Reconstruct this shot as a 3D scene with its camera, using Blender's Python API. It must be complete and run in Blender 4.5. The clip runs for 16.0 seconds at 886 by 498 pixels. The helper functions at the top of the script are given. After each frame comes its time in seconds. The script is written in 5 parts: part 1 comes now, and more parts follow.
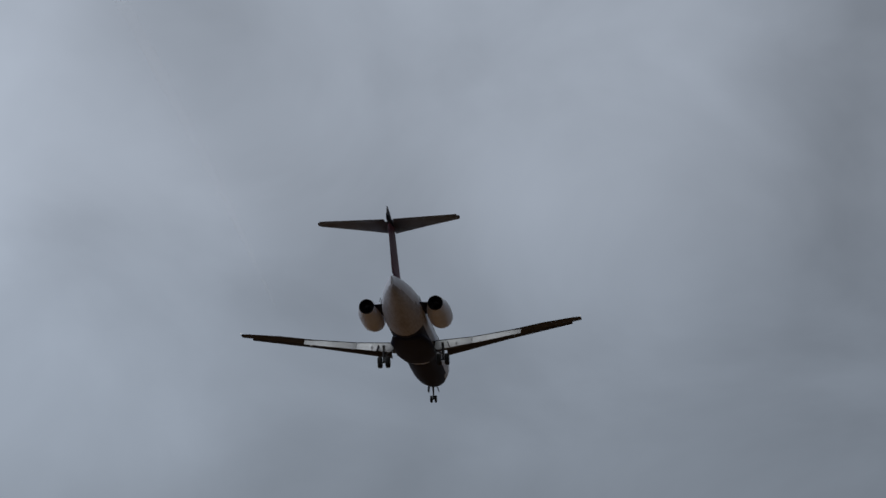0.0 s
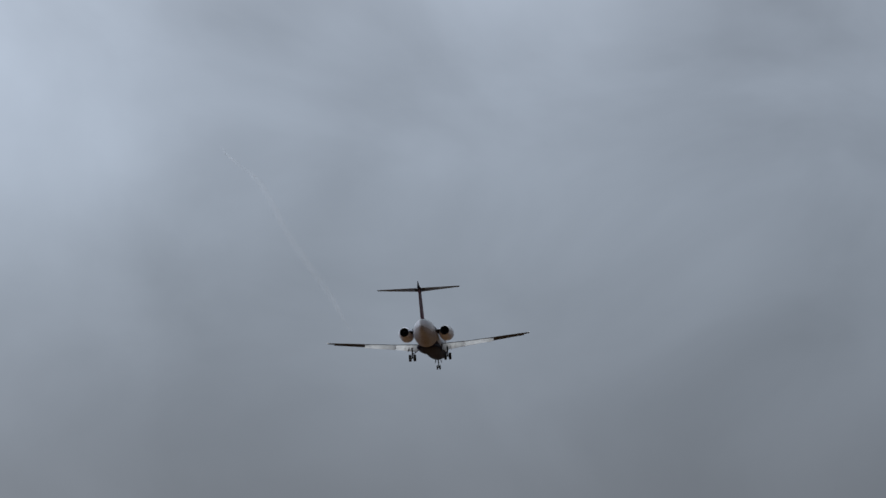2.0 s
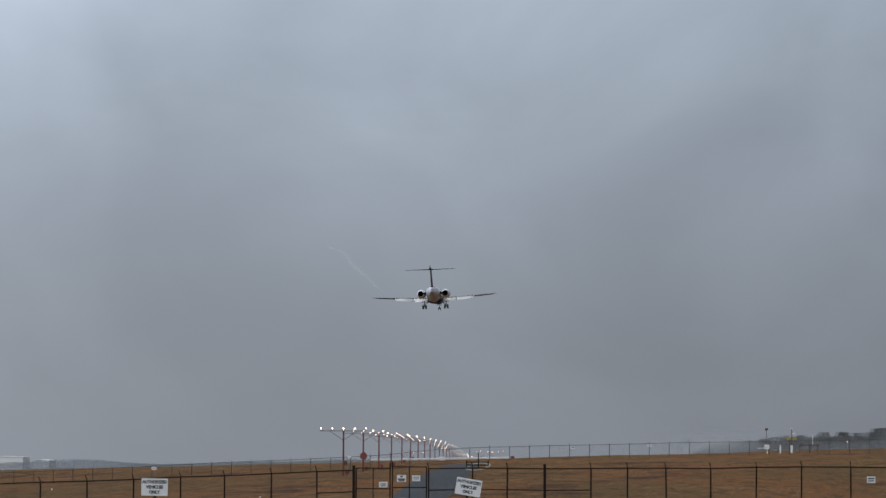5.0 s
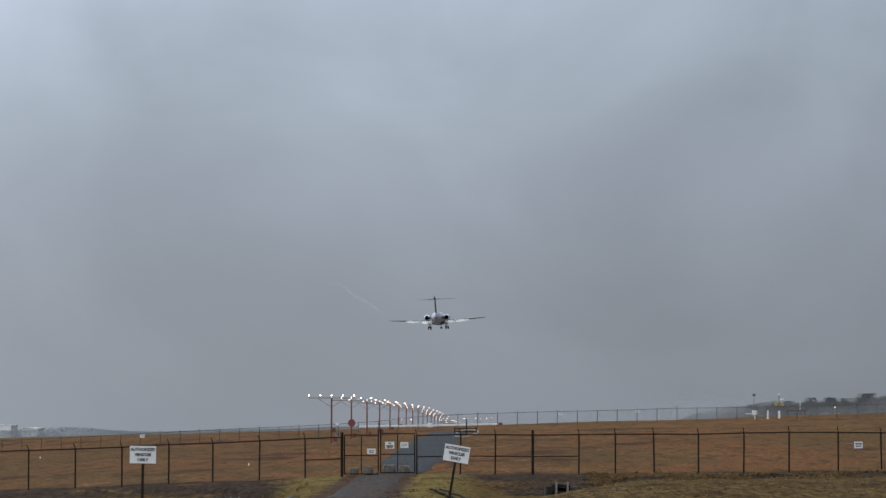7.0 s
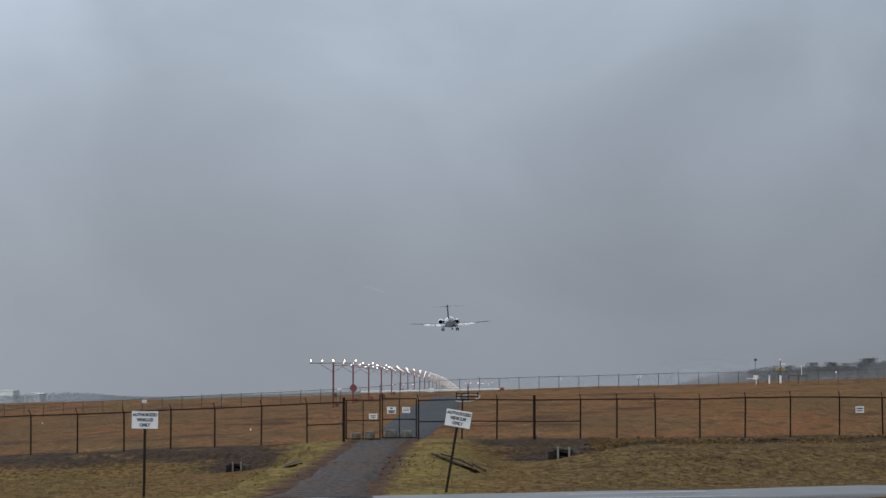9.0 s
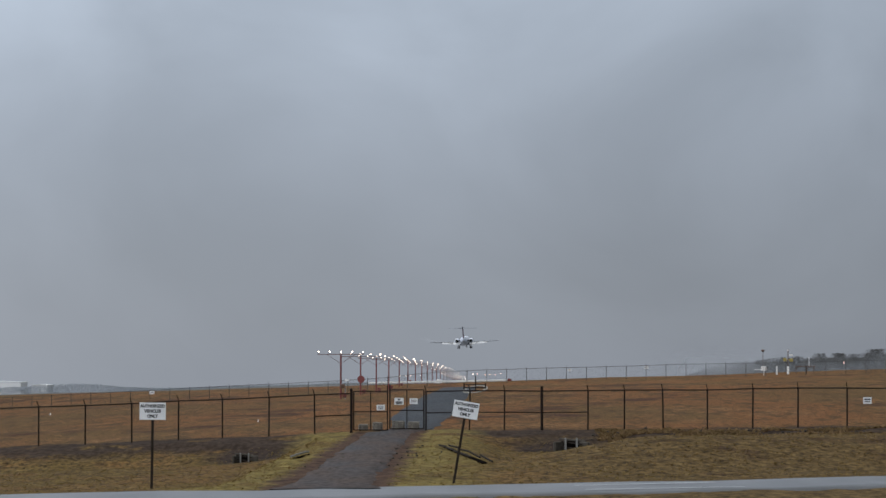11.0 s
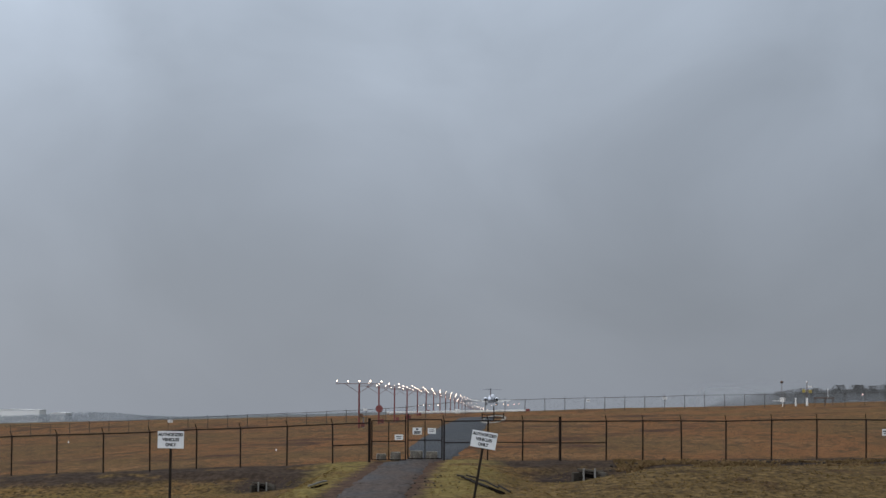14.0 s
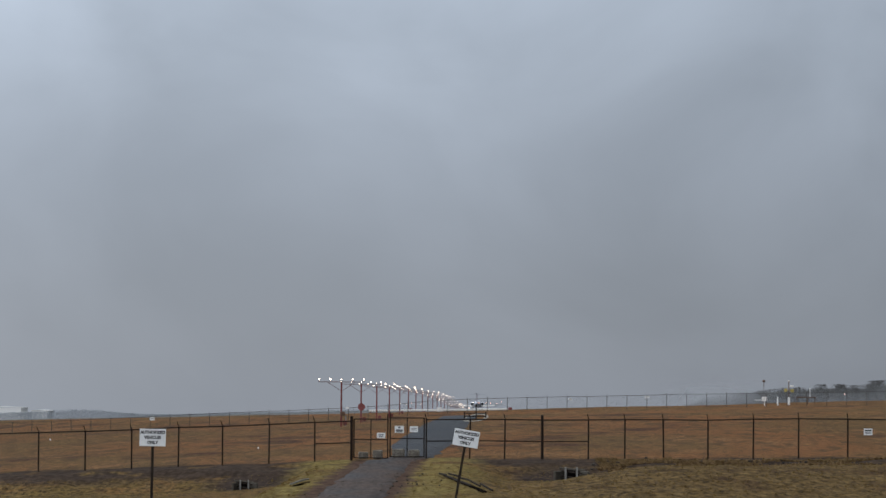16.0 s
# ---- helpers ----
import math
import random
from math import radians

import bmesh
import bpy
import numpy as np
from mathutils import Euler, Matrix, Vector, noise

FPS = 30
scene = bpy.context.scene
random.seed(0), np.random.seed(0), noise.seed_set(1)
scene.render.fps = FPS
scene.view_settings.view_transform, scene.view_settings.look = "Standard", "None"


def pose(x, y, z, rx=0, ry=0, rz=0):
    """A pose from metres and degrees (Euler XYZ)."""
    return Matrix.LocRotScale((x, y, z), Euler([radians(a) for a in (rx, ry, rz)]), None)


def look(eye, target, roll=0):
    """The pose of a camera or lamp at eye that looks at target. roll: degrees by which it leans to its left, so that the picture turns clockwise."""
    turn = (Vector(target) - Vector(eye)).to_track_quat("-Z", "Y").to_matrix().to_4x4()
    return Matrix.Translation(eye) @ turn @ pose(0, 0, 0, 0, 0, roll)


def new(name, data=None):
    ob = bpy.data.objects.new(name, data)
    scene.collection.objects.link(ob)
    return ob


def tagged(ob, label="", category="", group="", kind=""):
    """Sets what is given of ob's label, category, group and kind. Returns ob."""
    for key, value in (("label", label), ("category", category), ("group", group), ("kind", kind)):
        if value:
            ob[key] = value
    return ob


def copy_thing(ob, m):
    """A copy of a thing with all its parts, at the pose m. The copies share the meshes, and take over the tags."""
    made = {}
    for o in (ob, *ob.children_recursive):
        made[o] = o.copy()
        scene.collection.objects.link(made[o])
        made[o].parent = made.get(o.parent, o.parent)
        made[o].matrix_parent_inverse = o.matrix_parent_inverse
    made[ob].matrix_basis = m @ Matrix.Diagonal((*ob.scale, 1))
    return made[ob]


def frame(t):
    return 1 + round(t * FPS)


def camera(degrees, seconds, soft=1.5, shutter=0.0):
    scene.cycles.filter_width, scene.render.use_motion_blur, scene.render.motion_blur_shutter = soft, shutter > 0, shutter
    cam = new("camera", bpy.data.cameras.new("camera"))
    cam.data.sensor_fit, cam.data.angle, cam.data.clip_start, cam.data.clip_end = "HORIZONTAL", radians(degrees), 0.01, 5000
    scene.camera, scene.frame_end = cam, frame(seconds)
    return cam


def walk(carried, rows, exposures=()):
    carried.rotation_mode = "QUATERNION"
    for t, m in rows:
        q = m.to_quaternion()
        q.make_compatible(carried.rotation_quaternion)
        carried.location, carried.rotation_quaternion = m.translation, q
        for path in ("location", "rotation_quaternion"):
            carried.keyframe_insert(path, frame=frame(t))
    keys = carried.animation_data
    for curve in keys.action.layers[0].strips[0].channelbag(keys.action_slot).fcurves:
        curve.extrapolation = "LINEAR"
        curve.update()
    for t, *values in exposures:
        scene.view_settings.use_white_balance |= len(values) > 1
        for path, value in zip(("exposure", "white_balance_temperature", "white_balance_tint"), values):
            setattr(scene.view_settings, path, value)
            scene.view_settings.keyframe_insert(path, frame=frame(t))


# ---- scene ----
EYE = (0.0, 0.0, 0.0)


def aim(yaw, pitch, roll):
    """Camera pose at the eye from yaw (to the right of the runway's line), pitch and roll in degrees."""
    a, p = radians(yaw), radians(pitch)
    way = Vector((math.sin(a) * math.cos(p), math.cos(a) * math.cos(p), math.sin(p)))
    return look(EYE, Vector(EYE) + way * 10, roll)


cam = camera(20.385, 16.0)
PATH = [
    (0.0, -4.266, 16.379, 0.768), (0.5, -3.682, 14.126, 0.272), (1.0, -3.174, 12.482, -0.122),
    (1.5, -2.800, 11.005, -0.439), (2.0, -2.547, 9.629, -0.295), (2.5, -2.401, 8.264, 0.130),
    (3.0, -2.272, 7.005, 0.333), (3.5, -2.099, 6.027, 0.353), (4.0, -1.902, 5.363, 0.429),
    (4.8, -1.640, 4.830, 0.300), (5.7, -1.440, 4.480, 0.120),
    (6.5, -1.343, 4.186, 0.044), (7.0, -1.293, 3.974, 0.053), (7.5, -1.248, 3.782, 0.004),
    (8.0, -1.243, 3.594, -0.045), (8.5, -1.270, 3.384, 0.002), (9.0, -1.328, 3.164, 0.006),
    (9.6, -1.400, 2.990, 0.010), (10.6, -1.470, 2.930, 0.000),
    (11.5, -1.571, 3.103, 0.002), (12.0, -1.713, 3.363, 0.132), (12.5, -1.849, 3.548, 0.217),
    (13.0, -1.963, 3.625, 0.263), (13.5, -1.985, 3.629, 0.239), (14.0, -1.941, 3.649, 0.244),
    (14.5, -1.837, 3.658, 0.343), (15.0, -1.719, 3.661, 0.377), (15.5, -1.621, 3.651, 0.408),
    (16.0, -1.538, 3.614, 0.379),
]
EXPOSURES = [(0.0, -1.32), (0.8, -1.1), (1.5, -0.92), (3.0, -0.66), (4.2, -0.44), (6.5, -0.2), (9.0, -0.12), (16.0, -0.14)]
walk(cam, [(t, aim(a, b, c)) for t, a, b, c in PATH], EXPOSURES)

# ---- world: a closed overcast deck, brighter towards the zenith and to the left ----
world = bpy.data.worlds.new("overcast_sky")
scene.world = world
world.use_nodes = True
wt = world.node_tree
wt.nodes.clear()


def wn(kind, **props):
    n = wt.nodes.new(kind)
    for k, v in props.items():
        if k == "operation":
            n.operation = v
        elif k == "blend":
            n.data_type, n.blend_type = "RGBA", v
    return n


out = wn("ShaderNodeOutputWorld")
bg = wn("ShaderNodeBackground")
sky = wn("ShaderNodeTexSky")
sky.sky_type, sky.sun_disc = "NISHITA", False
sky.sun_elevation, sky.sun_rotation = radians(38), radians(-50)
coord = wn("ShaderNodeTexCoord")
sep = wn("ShaderNodeSeparateXYZ")
wt.links.new(coord.outputs["Generated"], sep.inputs[0])
deck = wn("ShaderNodeValToRGB")
deck.color_ramp.interpolation = "B_SPLINE"
stops = [(0.0, (0.266, 0.296, 0.346)), (0.05, (0.280, 0.312, 0.366)), (0.10, (0.352, 0.398, 0.472)), (0.15, (0.445, 0.510, 0.604)),
         (0.20, (0.54, 0.623, 0.745)), (0.30, (0.63, 0.72, 0.86)), (1.0, (1.05, 1.13, 1.27))]
while len(deck.color_ramp.elements) < len(stops):
    deck.color_ramp.elements.new(0.5)
for e, (p, c) in zip(deck.color_ramp.elements, stops):
    e.position, e.color = p, (*c, 1)
wt.links.new(sep.outputs["Z"], deck.inputs[0])
# soft cloud masses at two sizes
mapping = wn("ShaderNodeMapping")
mapping.inputs["Location"].default_value = (0.31, 0.1, 0.47)
mapping.inputs["Scale"].default_value = (1.0, 1.0, 1.25)
wt.links.new(coord.outputs["Generated"], mapping.inputs[0])
big = wn("ShaderNodeTexNoise")
big.inputs["Scale"].default_value, big.inputs["Detail"].default_value, big.inputs["Roughness"].default_value = 8.5, 5.0, 0.5
big.inputs["Distortion"].default_value = 0.4
wt.links.new(mapping.outputs[0], big.inputs["Vector"])
span = wn("ShaderNodeMapRange")
span.inputs["From Min"].default_value, span.inputs["From Max"].default_value = 0.3, 0.7
span.inputs["To Min"].default_value, span.inputs["To Max"].default_value = -1.0, 1.0
wt.links.new(big.outputs[0], span.inputs[0])
# the cloud relief fades into the murk near the horizon
depth = wn("ShaderNodeMapRange")
depth.inputs["From Min"].default_value, depth.inputs["From Max"].default_value = 0.0, 0.22
depth.inputs["To Min"].default_value, depth.inputs["To Max"].default_value = 0.065, 0.15
wt.links.new(sep.outputs["Z"], depth.inputs[0])
amount = wn("ShaderNodeMath", operation="MULTIPLY")
wt.links.new(span.outputs[0], amount.inputs[0])
wt.links.new(depth.outputs[0], amount.inputs[1])
# larger thin and thick places in the deck: azimuth, elevation, radius, amount
wisp = wn("ShaderNodeTexNoise")
wisp.inputs["Scale"].default_value, wisp.inputs["Detail"].default_value = 6.0, 2.0
wt.links.new(coord.outputs["Generated"], wisp.inputs["Vector"])
wisp_mid = wn("ShaderNodeVectorMath", operation="SUBTRACT")
wisp_mid.inputs[1].default_value = (0.5, 0.5, 0.5)
wt.links.new(wisp.outputs["Color"], wisp_mid.inputs[0])
wisp_off = wn("ShaderNodeVectorMath", operation="SCALE")
wisp_off.inputs["Scale"].default_value = 0.07
wt.links.new(wisp_mid.outputs[0], wisp_off.inputs[0])
torn = wn("ShaderNodeVectorMath", operation="ADD")
wt.links.new(coord.outputs["Generated"], torn.inputs[0])
wt.links.new(wisp_off.outputs[0], torn.inputs[1])
torn_unit = wn("ShaderNodeVectorMath", operation="NORMALIZE")
wt.links.new(torn.outputs[0], torn_unit.inputs[0])
for az, el, radius, gain in ((-14.3, 15.0, 5.5, 0.22), (-1.5, 20.8, 5.0, 0.13), (7.6, 16.0, 6.2, -0.10), (-9.5, 18.8, 4.8, -0.2),
                             (-6.0, 14.5, 4.0, -0.08), (2.5, 10.0, 5.0, -0.04), (-9.0, 7.0, 4.5, -0.06), (9.0, 8.0, 4.5, -0.06), (7.0, 4.0, 2.6, 0.06),
                             (-8.0, 12.0, 2.5, 0.08), (-24.0, 24.0, 11.0, 0.16), (20.0, 28.0, 12.0, -0.14), (-1.0, 33.0, 9.0, 0.12)):
    dot = wn("ShaderNodeVectorMath", operation="DOT_PRODUCT")
    e, z = radians(el), radians(az)
    dot.inputs[1].default_value = (math.sin(z) * math.cos(e), math.cos(z) * math.cos(e), math.sin(e))
    wt.links.new(torn_unit.outputs[0], dot.inputs[0])
    fall = wn("ShaderNodeMapRange")
    fall.interpolation_type = "SMOOTHERSTEP"
    for key, v in (("From Min", math.cos(radians(radius * 1.35))), ("From Max", 1.0), ("To Min", 0.0), ("To Max", gain)):
        fall.inputs[key].default_value = v
    wt.links.new(dot.outputs["Value"], fall.inputs[0])
    plus = wn("ShaderNodeMath", operation="ADD")
    wt.links.new(amount.outputs[0], plus.inputs[0])
    wt.links.new(fall.outputs[0], plus.inputs[1])
    amount = plus
side = wn("ShaderNodeMath", operation="MULTIPLY_ADD")
side.inputs[1].default_value, side.inputs[2].default_value = -0.85, 0.97
wt.links.new(sep.outputs["X"], side.inputs[0])
total = wn("ShaderNodeMath", operation="ADD")
wt.links.new(side.outputs[0], total.inputs[0])
wt.links.new(amount.outputs[0], total.inputs[1])
shade = wn("ShaderNodeVectorMath", operation="SCALE")
wt.links.new(deck.outputs[0], shade.inputs[0])
wt.links.new(total.outputs[0], shade.inputs["Scale"])
thin = wn("ShaderNodeVectorMath", operation="SCALE")
thin.inputs["Scale"].default_value = 0.004
wt.links.new(sky.outputs[0], thin.inputs[0])
both = wn("ShaderNodeVectorMath", operation="ADD")
wt.links.new(shade.outputs[0], both.inputs[0])
wt.links.new(thin.outputs[0], both.inputs[1])
wt.links.new(both.outputs[0], bg.inputs[0])
bg.inputs[1].default_value = 1.0
wt.links.new(bg.outputs[0], out.inputs[0])

sun_data = bpy.data.lights.new("sun", "SUN")
sun_data.energy, sun_data.angle, sun_data.color = 0.7, radians(25), (1.0, 0.97, 0.93)
sun_lamp = new("sun", sun_data)
sun_lamp.matrix_world = look((-40, -50, 60), (0, 20, 0))


# ---- materials ----
def mat(name, base, rough=0.6, metal=0.0, vary=0.25, scale=3.0, fine=40.0, bump=0.0, second=None, tint=0.0, stretch=(1, 1, 1), spec=0.5):
    """A surface with broad patches (towards second), fine grain, bump and a little change from piece to piece."""
    m = bpy.data.materials.new(name)
    m.use_nodes = True
    nt = m.node_tree
    b = nt.nodes["Principled BSDF"]
    b.inputs["Roughness"].default_value, b.inputs["Metallic"].default_value = rough, metal
    b.inputs["Specular IOR Level"].default_value = spec
    tc = nt.nodes.new("ShaderNodeTexCoord")
    mp = nt.nodes.new("ShaderNodeMapping")
    mp.inputs["Scale"].default_value = stretch
    nt.links.new(tc.outputs["Object"], mp.inputs[0])
    n1 = nt.nodes.new("ShaderNodeTexNoise")
    n1.inputs["Scale"].default_value, n1.inputs["Detail"].default_value = scale, 5
    n2 = nt.nodes.new("ShaderNodeTexNoise")
    n2.inputs["Scale"].default_value, n2.inputs["Detail"].default_value = fine, 3
    for n in (n1, n2):
        nt.links.new(mp.outputs[0], n.inputs["Vector"])
    second = second or tuple(c * (1 - vary) for c in base)
    ramp = nt.nodes.new("ShaderNodeMapRange")
    ramp.inputs["From Min"].default_value, ramp.inputs["From Max"].default_value = 0.35, 0.65
    nt.links.new(n1.outputs[0], ramp.inputs[0])
    mix = nt.nodes.new("ShaderNodeMix")
    mix.data_type = "RGBA"
    mix.inputs["A"].default_value, mix.inputs["B"].default_value = (*base, 1), (*second, 1)
    nt.links.new(ramp.outputs[0], mix.inputs["Factor"])
    grain = nt.nodes.new("ShaderNodeMapRange")
    grain.inputs["From Min"].default_value, grain.inputs["From Max"].default_value = 0.3, 0.7
    grain.inputs["To Min"].default_value, grain.inputs["To Max"].default_value = 1 - vary * 0.6, 1 + vary * 0.6
    nt.links.new(n2.outputs[0], grain.inputs[0])
    sc = nt.nodes.new("ShaderNodeVectorMath")
    sc.operation = "SCALE"
    nt.links.new(mix.outputs["Result"], sc.inputs[0])
    nt.links.new(grain.outputs[0], sc.inputs["Scale"])
    last = sc
    if tint:
        info = nt.nodes.new("ShaderNodeObjectInfo")
        r = nt.nodes.new("ShaderNodeMapRange")
        r.inputs["To Min"].default_value, r.inputs["To Max"].default_value = 1 - tint, 1 + tint
        nt.links.new(info.outputs["Random"], r.inputs[0])
        last = nt.nodes.new("ShaderNodeVectorMath")
        last.operation = "SCALE"
        nt.links.new(sc.outputs[0], last.inputs[0])
        nt.links.new(r.outputs[0], last.inputs["Scale"])
    nt.links.new(last.outputs[0], b.inputs["Base Color"])
    if bump:
        bp = nt.nodes.new("ShaderNodeBump")
        bp.inputs["Strength"].default_value, bp.inputs["Distance"].default_value = bump, 0.05
        nt.links.new(n2.outputs[0], bp.inputs["Height"])
        nt.links.new(bp.outputs[0], b.inputs["Normal"])
    return m


def glow(name, color, strength):
    m = bpy.data.materials.new(name)
    m.use_nodes = True
    b = m.node_tree.nodes["Principled BSDF"]
    b.inputs["Base Color"].default_value = (*color, 1)
    b.inputs["Emission Color"].default_value = (*color, 1)
    b.inputs["Emission Strength"].default_value = strength
    return m


M_WHITE = mat("white_aircraft_paint", (0.78, 0.82, 0.92), 0.4, 0, 0.08, 0.6, 12, 0, (0.70, 0.72, 0.79), spec=0.25)
# belly grey carries painted underside shade as well as grime
M_BELLY = mat("shaded_grimy_belly_paint", (0.56, 0.575, 0.63), 0.55, 0, 0.25, 0.5, 6, 0, (0.34, 0.325, 0.35), spec=0.12, stretch=(1, 0.25, 1))
M_NAVY = mat("navy_aircraft_paint", (0.012, 0.015, 0.042), 0.55, 0, 0.2, 0.6, 12, spec=0.1)
M_FIN = mat("plum_red_fin_paint", (0.20, 0.075, 0.105), 0.5, 0, 0.2, 0.5, 10, 0, (0.15, 0.06, 0.095), spec=0.15)
M_TAIL = mat("grey_tailplane_paint", (0.20, 0.21, 0.24), 0.55, 0, 0.15, 0.7, 14, 0, (0.155, 0.16, 0.185), spec=0.12)
# one wing grey in two tones: underside shade is painted in, top lighter
M_WING = mat("shaded_wing_grey", (0.098, 0.104, 0.130), 0.55, 0, 0.15, 0.7, 14, 0, (0.075, 0.077, 0.088), spec=0.12)
M_WINGTOP = mat("lit_wing_top_grey", (0.30, 0.31, 0.33), 0.5, 0, 0.12, 0.7, 14, 0, (0.24, 0.245, 0.26), spec=0.15)
M_FLAP = mat("pale_grey_flap_paint", (0.74, 0.74, 0.75), 0.45, 0, 0.1, 0.9, 14, 0, (0.60, 0.60, 0.61), spec=0.2)
M_STRUT = mat("dark_gear_steel", (0.05, 0.05, 0.052), 0.6, 0.3, 0.2, 3, 20, spec=0.2)
M_METAL = mat("bare_grey_metal", (0.32, 0.32, 0.33), 0.35, 0.8, 0.2, 2, 20)
M_BLACK = mat("sooty_dark_metal", (0.012, 0.012, 0.013), 0.6, 0.3, 0.3, 3, 20)
M_RUBBER = mat("black_tyre_rubber", (0.012, 0.012, 0.012), 0.85, 0, 0.3, 6, 30)
M_GLASS = mat("dark_window_glass", (0.02, 0.022, 0.028), 0.1, 0, 0.1, 3, 10)
M_NAV = glow("wing_tip_light", (1.0, 0.95, 0.85), 0.8)
M_POSTS = mat("black_fence_steel", (0.014, 0.010, 0.009), 0.7, 0, 0.35, 5, 50, 0, (0.022, 0.013, 0.010), 0.2, spec=0.12)
M_LINK = mat("dark_chain_link_wire", (0.05, 0.045, 0.043), 0.6, 0.2, 0.3, 2, 20, spec=0.2)
M_GALV = mat("galvanised_steel", (0.30, 0.31, 0.32), 0.45, 0.7, 0.25, 4, 40)
M_RED = mat("weathered_aviation_red_paint", (0.23, 0.062, 0.062), 0.7, 0, 0.3, 2, 25, 0, (0.17, 0.07, 0.068), 0.1, spec=0.1)
M_BEAM = mat("faded_pink_grey_paint", (0.20, 0.115, 0.115), 0.7, 0, 0.3, 2, 25, 0, (0.15, 0.11, 0.11), 0.1, spec=0.1)
M_SIGN = mat("white_sign_sheet", (0.78, 0.79, 0.80), 0.4, 0, 0.08, 5, 40, 0, (0.70, 0.71, 0.72))
M_INK = mat("black_sign_lettering", (0.02, 0.02, 0.022), 0.6, 0, 0.2, 5, 40)
M_WOODPOST = mat("dark_weathered_post", (0.030, 0.023, 0.019), 0.85, 0, 0.3, 5, 40, 0.2, spec=0.1)
M_LAMP = glow("approach_lamp_glow", (1.0, 0.80, 0.64), 7.0)
M_REDLAMP = glow("rosy_lamp_glow", (1.0, 0.58, 0.48), 3.0)
M_AMBER = glow("amber_lamp_glow", (1.0, 0.55, 0.32), 5.0)
M_PALE = mat("white_painted_steel", (0.84, 0.83, 0.82), 0.5, 0, 0.08, 2, 30, 0, (0.76, 0.75, 0.73))
M_SLAB = mat("mossy_dark_concrete", (0.085, 0.072, 0.056), 0.9, 0, 0.35, 3, 30, 0.3, (0.045, 0.038, 0.03))
M_BLOCK = mat("stained_cast_concrete", (0.30, 0.27, 0.225), 0.85, 0, 0.4, 4, 20, 0.3, (0.13, 0.115, 0.095), 0.1)
M_GRAVEL = mat("pale_gravel", (0.36, 0.34, 0.31), 0.95, 0, 0.35, 0.8, 6, 0.3, (0.24, 0.21, 0.17), spec=0.05)
M_CONC = mat("weathered_concrete", (0.20, 0.195, 0.18), 0.85, 0, 0.3, 3, 40, 0.3, (0.22, 0.21, 0.20), 0.1)
M_DARKWALL = mat("stained_timber", (0.05, 0.041, 0.035), 0.9, 0, 0.5, 4, 30, 0.2, spec=0.05)
# near-black that stands for the shade inside openings
M_SLOT = mat("opening_shade_black", (0.012, 0.010, 0.009), 0.95, 0, 0.4, 3, 20, 0.3, spec=0.0)
M_YELLOW = mat("faded_yellow_paint", (0.45, 0.36, 0.10), 0.6, 0, 0.2, 3, 30)
M_BROWN = mat("rusty_brown_steel", (0.13, 0.07, 0.045), 0.7, 0, 0.3, 3, 30)
M_ROAD = mat("wet_worn_asphalt", (0.15, 0.153, 0.165), 0.5, 0, 0.2, 0.6, 25, 0.1, (0.115, 0.118, 0.127), 0, (1, 0.3, 1))
M_DRIVE = mat("gravelly_asphalt", (0.058, 0.054, 0.056), 0.8, 0, 0.75, 0.45, 5.0, 0.5, (0.078, 0.052, 0.040), stretch=(1, 0.35, 1), spec=0.08)
M_TRACK = mat("blue_grey_airfield_asphalt", (0.042, 0.048, 0.058), 0.75, 0, 0.3, 0.3, 3.0, 0.2, (0.056, 0.058, 0.065), stretch=(1, 0.3, 1), spec=0.1)
M_LINE = mat("worn_white_road_paint", (0.62, 0.63, 0.64), 0.5, 0, 0.2, 4, 40)
M_RUNWAY = mat("pale_runway_concrete", (0.20, 0.20, 0.20), 0.6, 0, 0.2, 0.05, 1)
M_WOODS = mat("bare_winter_woods", (0.18, 0.17, 0.16), 0.95, 0, 0.12, 0.05, 0.6, 0, (0.15, 0.145, 0.14), 0.15, spec=0.05)
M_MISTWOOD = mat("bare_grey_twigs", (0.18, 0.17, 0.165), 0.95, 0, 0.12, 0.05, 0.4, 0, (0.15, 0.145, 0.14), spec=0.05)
# twigs with the distance haze painted into their base colour
M_HAZEWOOD = mat("haze_pale_twigs", (0.50, 0.525, 0.56), 0.95, 0, 0.06, 0.05, 0.4, 0, (0.47, 0.49, 0.52), spec=0.05)
M_FARPOST = mat("weathered_grey_steel", (0.060, 0.053, 0.050), 0.7, 0, 0.3, 5, 50, 0, (0.08, 0.068, 0.06), 0.2, spec=0.12)
M_BARK = mat("grey_bark", (0.09, 0.085, 0.08), 0.95, 0, 0.3, 0.4, 3)


def let_light_through(m, share_of):
    """Thin blades and twigs: part of the light passes through."""
    nt = m.node_tree
    p = nt.nodes["Principled BSDF"]
    thin_bsdf = nt.nodes.new("ShaderNodeBsdfTranslucent")
    nt.links.new(p.inputs["Base Color"].links[0].from_socket, thin_bsdf.inputs[0])
    half = nt.nodes.new("ShaderNodeMixShader")
    half.inputs[0].default_value = share_of
    nt.links.new(p.outputs[0], half.inputs[1])
    nt.links.new(thin_bsdf.outputs[0], half.inputs[2])
    nt.links.new(half.outputs[0], nt.nodes["Material Output"].inputs[0])


let_light_through(M_WOODS, 0.5)
let_light_through(M_MISTWOOD, 0.5)
let_light_through(M_HAZEWOOD, 0.5)


